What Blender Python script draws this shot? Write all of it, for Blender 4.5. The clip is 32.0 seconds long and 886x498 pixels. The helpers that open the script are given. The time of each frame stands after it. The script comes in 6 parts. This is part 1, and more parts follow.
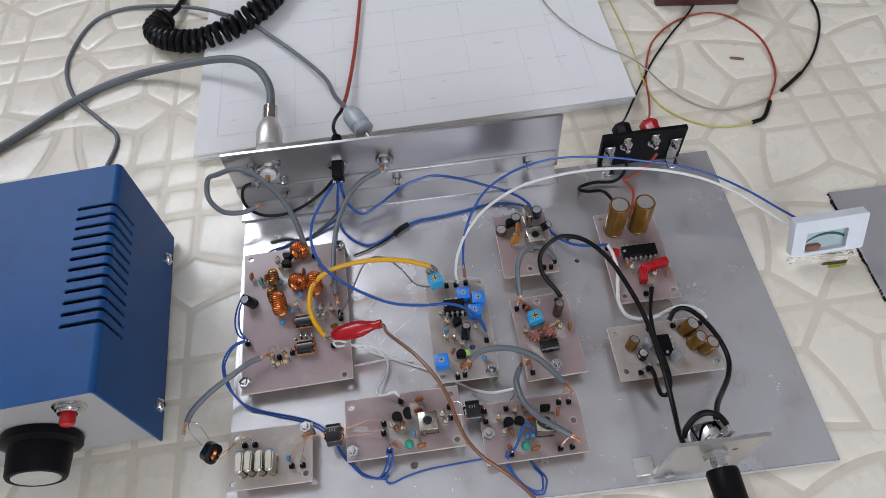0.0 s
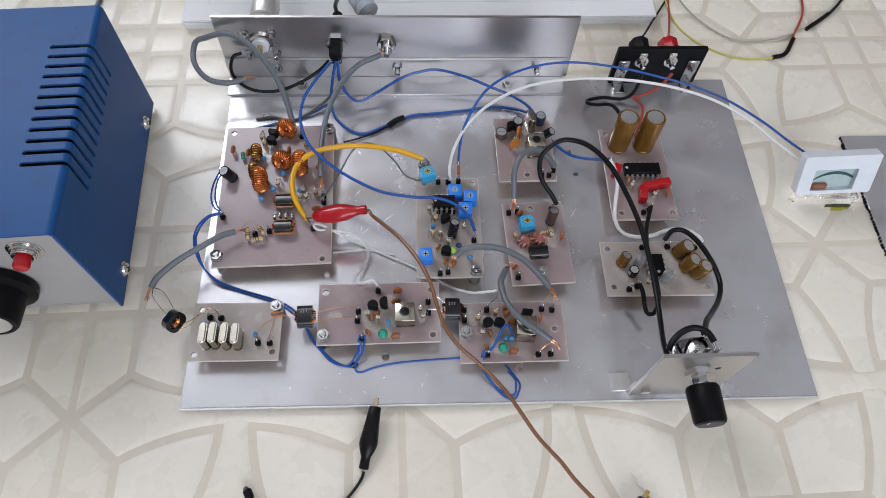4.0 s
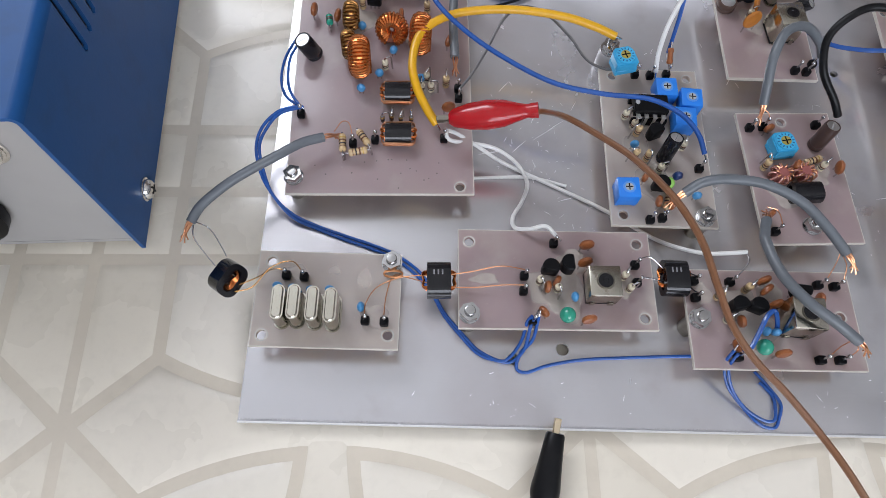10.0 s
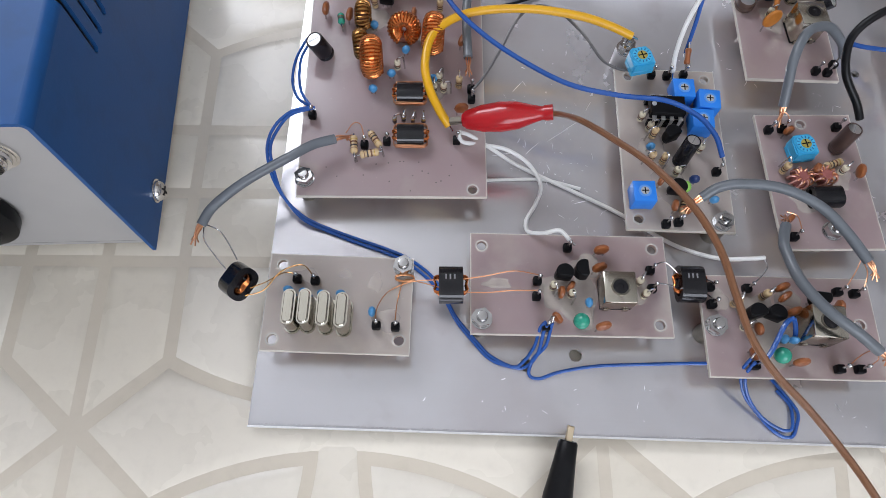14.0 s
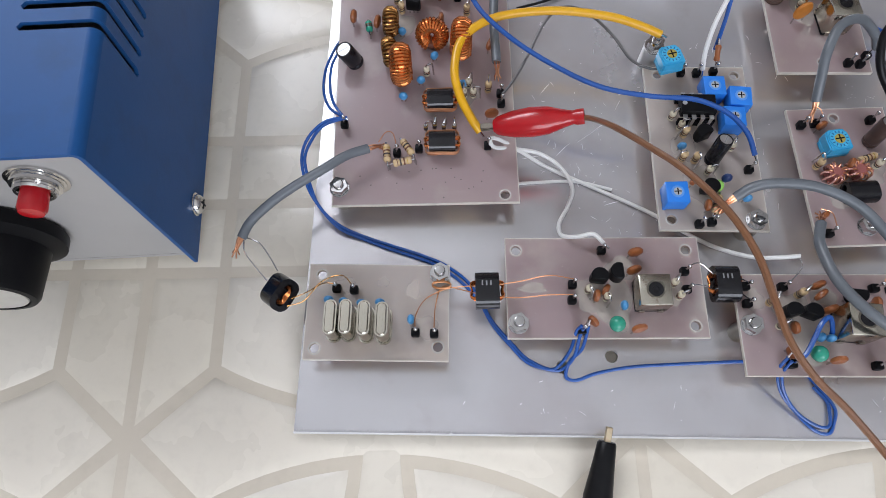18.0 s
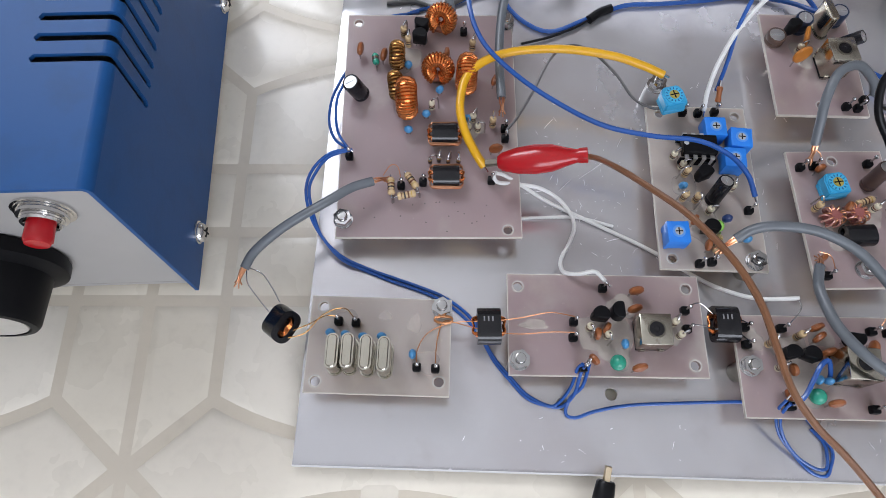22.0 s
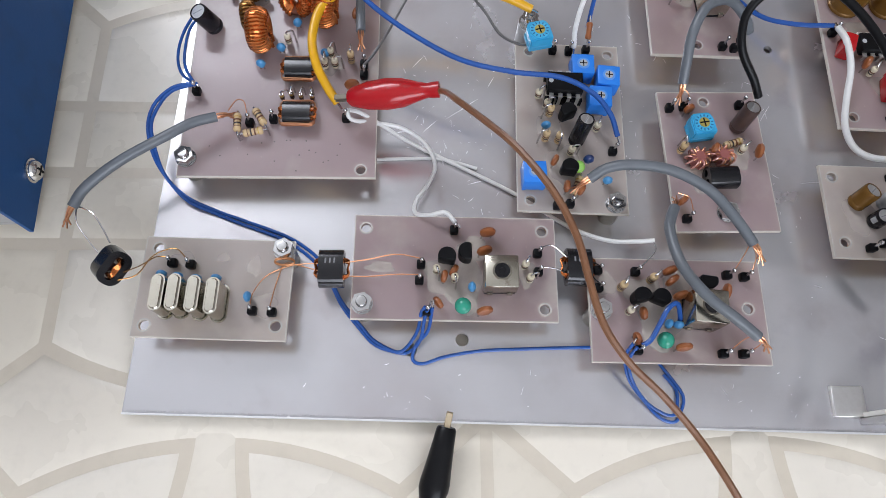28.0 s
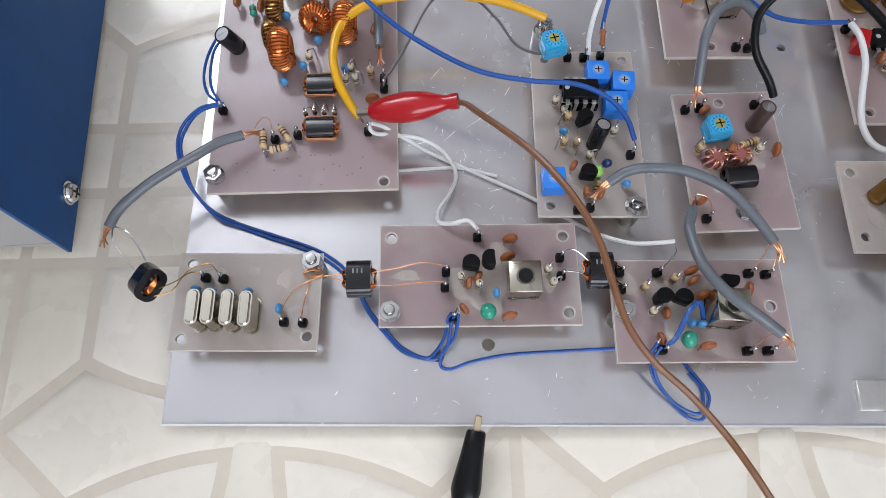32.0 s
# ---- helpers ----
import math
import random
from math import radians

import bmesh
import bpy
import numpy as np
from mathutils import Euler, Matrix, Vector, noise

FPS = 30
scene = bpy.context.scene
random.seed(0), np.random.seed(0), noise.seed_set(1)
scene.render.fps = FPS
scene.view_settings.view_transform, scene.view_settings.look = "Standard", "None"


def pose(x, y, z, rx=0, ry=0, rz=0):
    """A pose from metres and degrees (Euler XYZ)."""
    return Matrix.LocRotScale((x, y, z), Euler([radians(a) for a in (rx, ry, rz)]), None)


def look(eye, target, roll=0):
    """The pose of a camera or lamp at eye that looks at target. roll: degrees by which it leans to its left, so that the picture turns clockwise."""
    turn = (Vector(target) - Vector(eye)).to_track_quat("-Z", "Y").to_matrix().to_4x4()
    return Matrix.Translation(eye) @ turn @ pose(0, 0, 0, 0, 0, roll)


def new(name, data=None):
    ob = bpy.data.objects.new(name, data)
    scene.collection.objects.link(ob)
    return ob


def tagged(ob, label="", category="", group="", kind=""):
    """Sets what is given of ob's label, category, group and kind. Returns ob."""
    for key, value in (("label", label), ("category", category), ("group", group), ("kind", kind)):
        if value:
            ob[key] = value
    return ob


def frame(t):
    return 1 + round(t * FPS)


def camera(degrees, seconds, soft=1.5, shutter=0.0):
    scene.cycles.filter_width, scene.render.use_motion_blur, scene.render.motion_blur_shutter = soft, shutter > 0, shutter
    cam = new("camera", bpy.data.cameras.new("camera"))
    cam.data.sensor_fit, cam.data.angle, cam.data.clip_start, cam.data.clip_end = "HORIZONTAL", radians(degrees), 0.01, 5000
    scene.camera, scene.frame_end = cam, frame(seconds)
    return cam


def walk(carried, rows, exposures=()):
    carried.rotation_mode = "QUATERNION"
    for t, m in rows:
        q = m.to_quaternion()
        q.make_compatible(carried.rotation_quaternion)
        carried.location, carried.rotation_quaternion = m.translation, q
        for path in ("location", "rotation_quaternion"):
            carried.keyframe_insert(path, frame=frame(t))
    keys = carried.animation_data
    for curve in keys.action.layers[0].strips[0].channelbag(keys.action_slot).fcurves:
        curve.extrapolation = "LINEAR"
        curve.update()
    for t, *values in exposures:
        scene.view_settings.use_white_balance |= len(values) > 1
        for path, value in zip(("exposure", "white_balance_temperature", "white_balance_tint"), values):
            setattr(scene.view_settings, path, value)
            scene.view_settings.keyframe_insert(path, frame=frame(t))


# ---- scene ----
cam = camera(67.9, 32.0, soft=0.8)
PATH = [
    (0, (0.1143, -0.0653, 0.3274), (0.1177, 0.1143, 0.0506), -6.13),
    (0.5, (0.1088, -0.0735, 0.3123), (0.1185, 0.1021, 0.033), -1.04),
    (1, (0.1086, -0.086, 0.3015), (0.1209, 0.0786, 0.0157), 1.82),
    (1.5, (0.1077, -0.0878, 0.2982), (0.1228, 0.0705, 0.0091), 2.91),
    (2, (0.1102, -0.0887, 0.301), (0.1216, 0.0683, 0.0109), 1.21),
    (2.5, (0.109, -0.0859, 0.3011), (0.1217, 0.0711, 0.0111), 1.45),
    (4.5, (0.1071, -0.0806, 0.2977), (0.1196, 0.0772, 0.0081), 3.96),
    (5, (0.1092, -0.08, 0.3004), (0.1231, 0.0755, 0.0097), 4.65),
    (5.5, (0.1103, -0.0765, 0.3006), (0.1251, 0.0788, 0.0099), 4.42),
    (6, (0.1107, -0.0748, 0.3014), (0.1232, 0.0823, 0.0114), 3.59),
    (6.5, (0.1075, -0.0741, 0.3007), (0.1192, 0.086, 0.0124), 3.54),
    (7, (0.0824, -0.0692, 0.2765), (0.0922, 0.0888, -0.013), 5.46),
    (7.5, (0.0558, -0.0613, 0.2343), (0.0638, 0.0993, -0.0539), 5.37),
    (8, (0.0359, -0.044, 0.2184), (0.0447, 0.106, -0.0755), 5.66),
    (8.5, (0.0385, -0.0361, 0.1947), (0.0406, 0.1031, -0.1045), 3.95),
    (9, (0.0482, -0.0287, 0.1845), (0.0553, 0.1009, -0.1189), 5.16),
    (9.5, (0.0488, -0.0266, 0.1904), (0.0556, 0.1059, -0.1118), 4.44),
    (10, (0.0501, -0.0246, 0.1908), (0.0581, 0.102, -0.1137), 5.14),
    (10.5, (0.053, -0.0241, 0.1908), (0.0653, 0.1023, -0.1137), 6.49),
    (11, (0.0549, -0.0224, 0.1899), (0.0685, 0.1018, -0.1155), 6.97),
    (11.5, (0.0519, -0.0189, 0.1902), (0.0641, 0.109, -0.1137), 6.23),
    (12, (0.0541, -0.0175, 0.1912), (0.0675, 0.1081, -0.1137), 6.58),
    (12.5, (0.0531, -0.0179, 0.1915), (0.0637, 0.1098, -0.1126), 5.93),
    (13, (0.0518, -0.0182, 0.1935), (0.0534, 0.1025, -0.1136), 0.71),
    (13.5, (0.0497, -0.0233, 0.1889), (0.0499, 0.1054, -0.1151), 2.18),
    (14, (0.0493, -0.0205, 0.19), (0.0526, 0.1023, -0.1163), 3.52),
    (14.5, (0.0508, -0.0217, 0.1892), (0.0558, 0.1031, -0.1163), 4.34),
    (16.5, (0.0495, -0.0146, 0.1963), (0.0547, 0.1004, -0.1129), 5.02),
    (17, (0.0499, -0.0136, 0.1972), (0.0508, 0.1058, -0.1103), 1.02),
    (17.5, (0.0488, -0.0161, 0.1972), (0.0419, 0.103, -0.1104), -2.64),
    (18, (0.0442, -0.015, 0.1954), (0.0385, 0.0992, -0.1142), -2.09),
    (18.5, (0.0447, -0.0162, 0.1968), (0.0385, 0.1032, -0.1108), -1.43),
    (19, (0.0436, -0.0177, 0.1946), (0.0373, 0.108, -0.1104), -0.52),
    (19.5, (0.0443, -0.0153, 0.1943), (0.0441, 0.1057, -0.1128), 1.6),
    (20, (0.0427, -0.0133, 0.1963), (0.0418, 0.1175, -0.1066), 1.47),
    (20.5, (0.0409, -0.0121, 0.1967), (0.0399, 0.1124, -0.109), 1.66),
    (21, (0.0405, -0.0112, 0.1991), (0.0383, 0.1134, -0.1065), 1.02),
    (21.5, (0.0413, -0.0111, 0.1968), (0.0393, 0.1118, -0.1096), 0.98),
    (22, (0.0408, -0.0101, 0.1982), (0.0391, 0.1114, -0.1087), 1.05),
    (22.5, (0.0547, -0.0105, 0.1983), (0.0541, 0.1114, -0.1084), 1.35),
    (23, (0.0697, -0.0138, 0.1948), (0.0765, 0.1065, -0.1124), 4.66),
    (23.5, (0.0695, -0.0141, 0.193), (0.0762, 0.1032, -0.1153), 4.56),
    (24, (0.0692, -0.0142, 0.1937), (0.0754, 0.1021, -0.1151), 4.28),
    (24.5, (0.0717, -0.0145, 0.194), (0.0778, 0.1012, -0.115), 4.18),
    (25, (0.0739, -0.0142, 0.1921), (0.0807, 0.1, -0.1175), 4.49),
    (25.5, (0.0744, -0.0153, 0.1898), (0.0801, 0.0991, -0.1197), 4.17),
    (27.5, (0.0735, -0.0151, 0.1848), (0.0791, 0.0949, -0.1263), 4.38),
    (28, (0.0795, -0.0146, 0.1873), (0.0883, 0.0945, -0.124), 6.36),
    (28.5, (0.0812, -0.0128, 0.1895), (0.0881, 0.097, -0.1217), 3.38),
    (29, (0.0765, -0.0141, 0.1917), (0.0747, 0.0959, -0.1194), -1.08),
    (29.5, (0.0772, -0.0168, 0.1894), (0.0798, 0.0881, -0.1234), 2.32),
    (30, (0.0741, -0.0176, 0.1899), (0.0774, 0.086, -0.1234), 3.16),
    (30.5, (0.0741, -0.0168, 0.1893), (0.0765, 0.0875, -0.1238), 2.26),
    (31, (0.078, -0.0153, 0.1917), (0.0824, 0.0897, -0.1211), 2.85),
    (31.5, (0.0781, -0.0146, 0.192), (0.0785, 0.0956, -0.1191), -0.36),
    (32, (0.0774, -0.0153, 0.1917), (0.0777, 0.0959, -0.1189), 0.35),
]
EXPOSURE = [(0, -0.37), (0.6, -0.28), (1.4, -0.22), (6.5, -0.22), (9, -0.02), (20, 0.0), (24, 0.05), (32, 0.06)]
walk(cam, [(t, look(eye, target, roll)) for t, eye, target, roll in PATH], EXPOSURE)

# ---- light ----
world = bpy.data.worlds.new("sky")
scene.world = world
world.use_nodes = True
wn = world.node_tree.nodes
sky = wn.new("ShaderNodeTexSky")
sky.sky_type, sky.sun_disc, sky.sun_elevation, sky.sun_rotation = "NISHITA", False, radians(40), radians(-30)
world.node_tree.links.new(sky.outputs[0], wn["Background"].inputs[0])
wn["Background"].inputs[1].default_value = 0.10
WINDOW_LIGHT, SIDE_LIGHT = 42.0, 38.0


def window_lamp(name, watts, at, target, sx, sy, colour):
    data = bpy.data.lights.new(name, "AREA")
    data.shape, data.size, data.size_y, data.energy, data.color = "RECTANGLE", sx, sy, watts, colour
    ob = new(name, data)
    ob.matrix_world = look(at, target)
    return ob


window_lamp("window_daylight", WINDOW_LIGHT, (-1.056, 1.44, 1.639), (-1.056, 0.0, 1.44), 1.44, 0.74, (0.85, 0.885, 0.984))
window_lamp("south_window_daylight", SIDE_LIGHT, (0.6, -1.64, 0.95), (0.6, 0.0, 0.95), 1.6, 1.2, (0.85, 0.885, 0.984))

# ---- materials ----


class Mat:
    """A node material with two scales of variation, built step by step."""

    def __init__(self, name, colour, rough=0.5, metal=0.0, **extra):
        self.m = bpy.data.materials.new(name)
        self.m.use_nodes = True
        self.nt = self.m.node_tree
        self.b = self.nt.nodes["Principled BSDF"]
        self.b.inputs["Base Color"].default_value = (*colour, 1)
        self.b.inputs["Roughness"].default_value = rough
        self.b.inputs["Metallic"].default_value = metal
        for k, v in extra.items():
            self.b.inputs[k.replace("_", " ")].default_value = v
        self.colour = None
        self.base = colour

    def node(self, kind, **values):
        n = self.nt.nodes.new(kind)
        for k, v in values.items():
            n.inputs[k.replace("_", " ")].default_value = v
        return n

    def link(self, a, b):
        self.nt.links.new(a, b)

    def coords(self, stretch=(1, 1, 1), kind="Object"):
        tc = self.node("ShaderNodeTexCoord")
        mp = self.node("ShaderNodeMapping")
        mp.inputs["Scale"].default_value = stretch
        self.link(tc.outputs[kind], mp.inputs["Vector"])
        return mp.outputs[0]

    def noise(self, scale, detail=3.0, stretch=(1, 1, 1), rough=0.55, place=False):
        n = self.node("ShaderNodeTexNoise", Scale=scale, Detail=detail, Roughness=rough)
        if place:
            self.link(self.node("ShaderNodeNewGeometry").outputs["Position"], n.inputs["Vector"])
        else:
            self.link(self.coords(stretch), n.inputs["Vector"])
        return n.outputs["Fac"]

    def ramp(self, fac, lo, hi, a=0.0, b=1.0):
        n = self.node("ShaderNodeMapRange")
        for k, v in zip(("From Min", "From Max", "To Min", "To Max"), (lo, hi, a, b)):
            n.inputs[k].default_value = v
        self.link(fac, n.inputs["Value"])
        return n.outputs["Result"]

    def mix(self, fac, other, amount=1.0):
        """Blends the base colour so far towards another one by fac."""
        n = self.nt.nodes.new("ShaderNodeMix")
        n.data_type = "RGBA"
        if amount != 1.0:
            fac = self.ramp(fac, 0, 1, 0, amount)
        self.link(fac, n.inputs["Factor"])
        if self.colour is None:
            n.inputs[6].default_value = (*self.base, 1)
        else:
            self.link(self.colour, n.inputs[6])
        n.inputs[7].default_value = (*other, 1)
        self.colour = n.outputs[2]
        self.link(self.colour, self.b.inputs["Base Color"])
        return self

    def rough(self, fac, a, b):
        self.link(self.ramp(fac, 0.3, 0.7, a, b), self.b.inputs["Roughness"])
        return self

    def bump(self, fac, strength, distance=0.001):
        n = self.node("ShaderNodeBump", Strength=strength, Distance=distance)
        self.link(fac, n.inputs["Height"])
        self.link(n.outputs[0], self.b.inputs["Normal"])
        return self

    def shine_through(self, colour, amount):
        """Lets part of the light pass through a thin sheet."""
        glow = self.node("ShaderNodeBsdfTranslucent", Color=(*colour, 1))
        both = self.nt.nodes.new("ShaderNodeMixShader")
        if isinstance(amount, float):
            both.inputs[0].default_value = amount
        else:
            self.link(amount, both.inputs[0])
        self.link(self.b.outputs[0], both.inputs[1])
        self.link(glow.outputs[0], both.inputs[2])
        self.link(both.outputs[0], self.nt.nodes["Material Output"].inputs["Surface"])
        return self

    def wear(self, other, scale=60, lo=0.5, hi=0.75, amount=0.5):
        return self.mix(self.ramp(self.noise(scale, 4), lo, hi), other, amount)


def simple(name, colour, rough=0.5, metal=0.0, other=None, scale=200, **extra):
    m = Mat(name, colour, rough, metal, **extra)
    m.wear(other or tuple(c * 0.7 for c in colour), scale, 0.4, 0.8, 0.5)
    return m.m


wall_paint = Mat("wall_paint", (0.46, 0.45, 0.45), 0.8).wear((0.4, 0.39, 0.39), 3).m
# the backlit shade of the unseen window wall is put into this dark brown
north_backlit = Mat("backlit_wall_brown", (0.22, 0.185, 0.168), 0.7).wear((0.175, 0.145, 0.13), 3).m
ceiling_paint = Mat("ceiling_paint", (0.8, 0.8, 0.79), 0.85).wear((0.66, 0.66, 0.64), 2).m
floor_tile = Mat("floor_tile", (0.3, 0.27, 0.24), 0.4).wear((0.23, 0.2, 0.17), 4).m
wood = Mat("table_wood", (0.3, 0.2, 0.12), 0.5).wear((0.2, 0.13, 0.07), 12).m


def vinyl(name, colour, dark, rough=0.3):
    m = Mat(name, colour, rough, Specular_IOR_Level=0.5)
    m.mix(m.ramp(m.noise(9, 4, place=True), 0.3, 0.75), dark, 0.75)
    m.mix(m.ramp(m.noise(42, 3, place=True), 0.2, 0.9), tuple(min(0.85, c * 1.06) for c in colour), 0.4)
    m.mix(m.ramp(m.noise(260, 3, place=True), 0.5, 0.8), tuple(c * 0.88 for c in dark), 0.3)
    m.rough(m.noise(30, 4, place=True), rough - 0.05, rough + 0.08)
    m.bump(m.noise(32, 2, place=True), 0.07, 0.0012)
    return m.m


cloth = vinyl("vinyl_panel", (0.795, 0.745, 0.648), (0.735, 0.685, 0.585), 0.26)
cloth_petal = vinyl("vinyl_petal", (0.785, 0.73, 0.625), (0.72, 0.665, 0.56), 0.26)
cloth_strip = vinyl("vinyl_strip", (0.755, 0.7, 0.59), (0.67, 0.61, 0.5), 0.26)
cloth_band = vinyl("vinyl_band", (0.66, 0.595, 0.49), (0.585, 0.525, 0.42), 0.36)
WX0, WX1, WZ0, WZ1 = -1620, -300, 1140, 1840

alu = Mat("aluminium_plate", (0.67, 0.665, 0.685), 0.2, 0.66)
alu.wear((0.5, 0.44, 0.45), 22, 0.45, 0.75, 0.6).wear((0.7, 0.69, 0.69), 9, 0.45, 0.7, 0.5).wear((0.42, 0.36, 0.37), 45, 0.58, 0.8, 0.5)
alu.wear((0.4, 0.35, 0.44), 60, 0.62, 0.78, 0.35)
alu.rough(alu.noise(34, 5), 0.12, 0.3).bump(alu.noise(90, 2, (1, 14, 1)), 0.035, 0.0003)
alu = alu.m
alu_panel = Mat("brushed_aluminium", (0.58, 0.57, 0.57), 0.3, 1.0)
alu_panel.wear((0.55, 0.54, 0.55), 18, 0.4, 0.75, 0.6).bump(alu_panel.noise(80, 2, (1, 1, 16)), 0.08, 0.0003)
alu_panel = alu_panel.m
steel = simple("zinc_steel", (0.62, 0.62, 0.62), 0.12, 1.0, (0.45, 0.44, 0.42), 500)
chrome = simple("chrome", (0.75, 0.74, 0.72), 0.12, 1.0, (0.6, 0.58, 0.55), 300)
tin = simple("tinned_steel", (0.56, 0.54, 0.48), 0.22, 1.0, (0.5, 0.47, 0.4), 400)
solder = simple("solder", (0.62, 0.62, 0.62), 0.25, 1.0, (0.4, 0.39, 0.38), 900)
def laminate(name, colour, dark, pale):
    """Thin glass-fibre board: copper showing through from below, etched islands, a glossy top."""
    m = Mat(name, colour, 0.18)
    m.wear(dark, 40, 0.4, 0.7, 0.6)
    m.wear(pale, 50, 0.55, 0.72, 0.75)
    m.wear(tuple(c * 1.12 for c in pale), 700, 0.68, 0.74, 0.6)
    m.rough(m.noise(30, 3), 0.1, 0.26)
    m.bump(m.noise(500, 2), 0.04, 0.0003)
    return m.shine_through((0.8, 0.66, 0.46), 0.34).m


pcb = laminate("circuit_board", (0.44, 0.352, 0.362), (0.35, 0.262, 0.28), (0.58, 0.545, 0.5))
pcb_edge = simple("board_edge", (0.6, 0.56, 0.49), 0.45, 0, (0.46, 0.41, 0.34), 300)
copper_foil = Mat("copper_foil", (0.3, 0.12, 0.09), 0.3, 0.2)
copper_foil.wear((0.2, 0.07, 0.06), 120)
copper_foil.shine_through((0.9, 0.75, 0.42), copper_foil.ramp(copper_foil.noise(50, 4, (1, 2.5, 1)), 0.5, 0.37, 0.04, 0.62))
copper_foil = copper_foil.m
pcb_grey = laminate("pale_circuit_board", (0.54, 0.495, 0.46), (0.45, 0.39, 0.37), (0.68, 0.64, 0.58))
jaw_steel = simple("dark_jaw_steel", (0.16, 0.14, 0.11), 0.55, 0.5, (0.12, 0.1, 0.08), 400)
dull_steel = simple("dull_steel", (0.28, 0.26, 0.22), 0.35, 1.0, (0.18, 0.16, 0.13), 400)
pin_tin = simple("tinned_pin", (0.78, 0.77, 0.74), 0.38, 0.8, (0.66, 0.64, 0.6), 500)
blue_cover = Mat("blue_hammer_paint", (0.015, 0.078, 0.235), 0.38, Specular_IOR_Level=0.13)
blue_cover.wear((0.016, 0.06, 0.16), 90).bump(blue_cover.noise(620, 2), 0.05, 0.0004)
blue_cover = blue_cover.m
blue_gloss = simple("blue_gloss", (0.017, 0.08, 0.22), 0.12, 0, (0.015, 0.07, 0.2), 300)
pale_paint = simple("pale_grey_paint", (0.35, 0.34, 0.33), 0.4, 0, (0.3, 0.29, 0.28), 40)
black = simple("black_plastic", (0.005, 0.005, 0.006), 0.4, 0, (0.01, 0.01, 0.01), 200, Specular_IOR_Level=0.1)
paper = simple("paper", (0.8, 0.8, 0.8), 0.8, 0, (0.74, 0.74, 0.75), 20)

# ---- mesh helpers (millimetres) ----
U = 0.0011


def smooth_edges(bm, angle=38):
    lim = radians(angle)
    for f in bm.faces:
        f.smooth = True
    for e in bm.edges:
        e.smooth = len(e.link_faces) == 2 and e.calc_face_angle(0) < lim


def part(name, bm, material, parent=None, label=""):
    bmesh.ops.recalc_face_normals(bm, faces=bm.faces)
    smooth_edges(bm)
    bmesh.ops.scale(bm, vec=(U, U, U), verts=bm.verts)
    me = bpy.data.meshes.new(name)
    bm.to_mesh(me)
    bm.free()
    me.materials.append(material)
    ob = new(name, me)
    ob.parent = parent
    return tagged(ob, label) if label else ob


def thing(name, label, category, x=0, y=0, z=0, rz=0, group="", kind=""):
    ob = new(name)
    ob.empty_display_size = 0.01
    ob.matrix_basis = pose(x * U, y * U, z * U, 0, 0, rz)
    return tagged(ob, label, category, group, kind)


def B():
    return bmesh.new()


def box(bm, x0, x1, y0, y1, z0, z1, bevel=0.0, m=None, seg=1):
    made = bmesh.ops.create_cube(bm, size=1.0)
    vs = made["verts"]
    for v in vs:
        v.co = Vector((x0 + (v.co.x + 0.5) * (x1 - x0), y0 + (v.co.y + 0.5) * (y1 - y0), z0 + (v.co.z + 0.5) * (z1 - z0)))
    if m is not None:
        bmesh.ops.transform(bm, matrix=m, verts=vs)
    if bevel:
        es = list({e for v in vs for e in v.link_edges})
        bmesh.ops.bevel(bm, geom=es, offset=bevel, segments=seg, affect="EDGES", profile=0.5)
    return bm


def lathe(bm, profile, seg=20, m=None):
    """Turns (radius, height) pairs round z; radius 0 closes an end."""
    rings = []
    for r, z in profile:
        if r < 1e-6:
            rings.append([bm.verts.new((0, 0, z))])
        else:
            rings.append([bm.verts.new((r * math.cos(2 * math.pi * k / seg), r * math.sin(2 * math.pi * k / seg), z)) for k in range(seg)])
    for a, b in zip(rings, rings[1:]):
        for k in range(seg):
            q = [a[k % len(a)], a[(k + 1) % len(a)], b[(k + 1) % len(b)], b[k % len(b)]]
            q = list(dict.fromkeys(q))
            if len(q) > 2:
                bm.faces.new(q)
    if m is not None:
        bmesh.ops.transform(bm, matrix=m, verts=[v for r in rings for v in r])
    return bm


def along(p, q):
    """The pose at p whose z axis points to q."""
    p, q = Vector(p), Vector(q)
    return Matrix.Translation(p) @ (q - p).to_track_quat("Z", "Y").to_matrix().to_4x4()


def rod(bm, p, q, r, r2=None, seg=10):
    h = (Vector(q) - Vector(p)).length
    r2 = r if r2 is None else r2
    return lathe(bm, [(0, 0), (r, 0), (r2, h), (0, h)], seg, along(p, q))


def curve_points(pts, n=8):
    """A smooth way through the given places (Catmull-Rom)."""
    P = [Vector(p) for p in pts]
    P = [2 * P[0] - P[1]] + P + [2 * P[-1] - P[-2]]
    out = []
    for i in range(1, len(P) - 2):
        a, b, c, d = P[i - 1 : i + 3]
        for k in range(n):
            t = k / n
            out.append(0.5 * (2 * b + (c - a) * t + (2 * a - 5 * b + 4 * c - d) * t * t + (3 * b - a - 3 * c + d) * t**3))
    return out + [P[-2]]


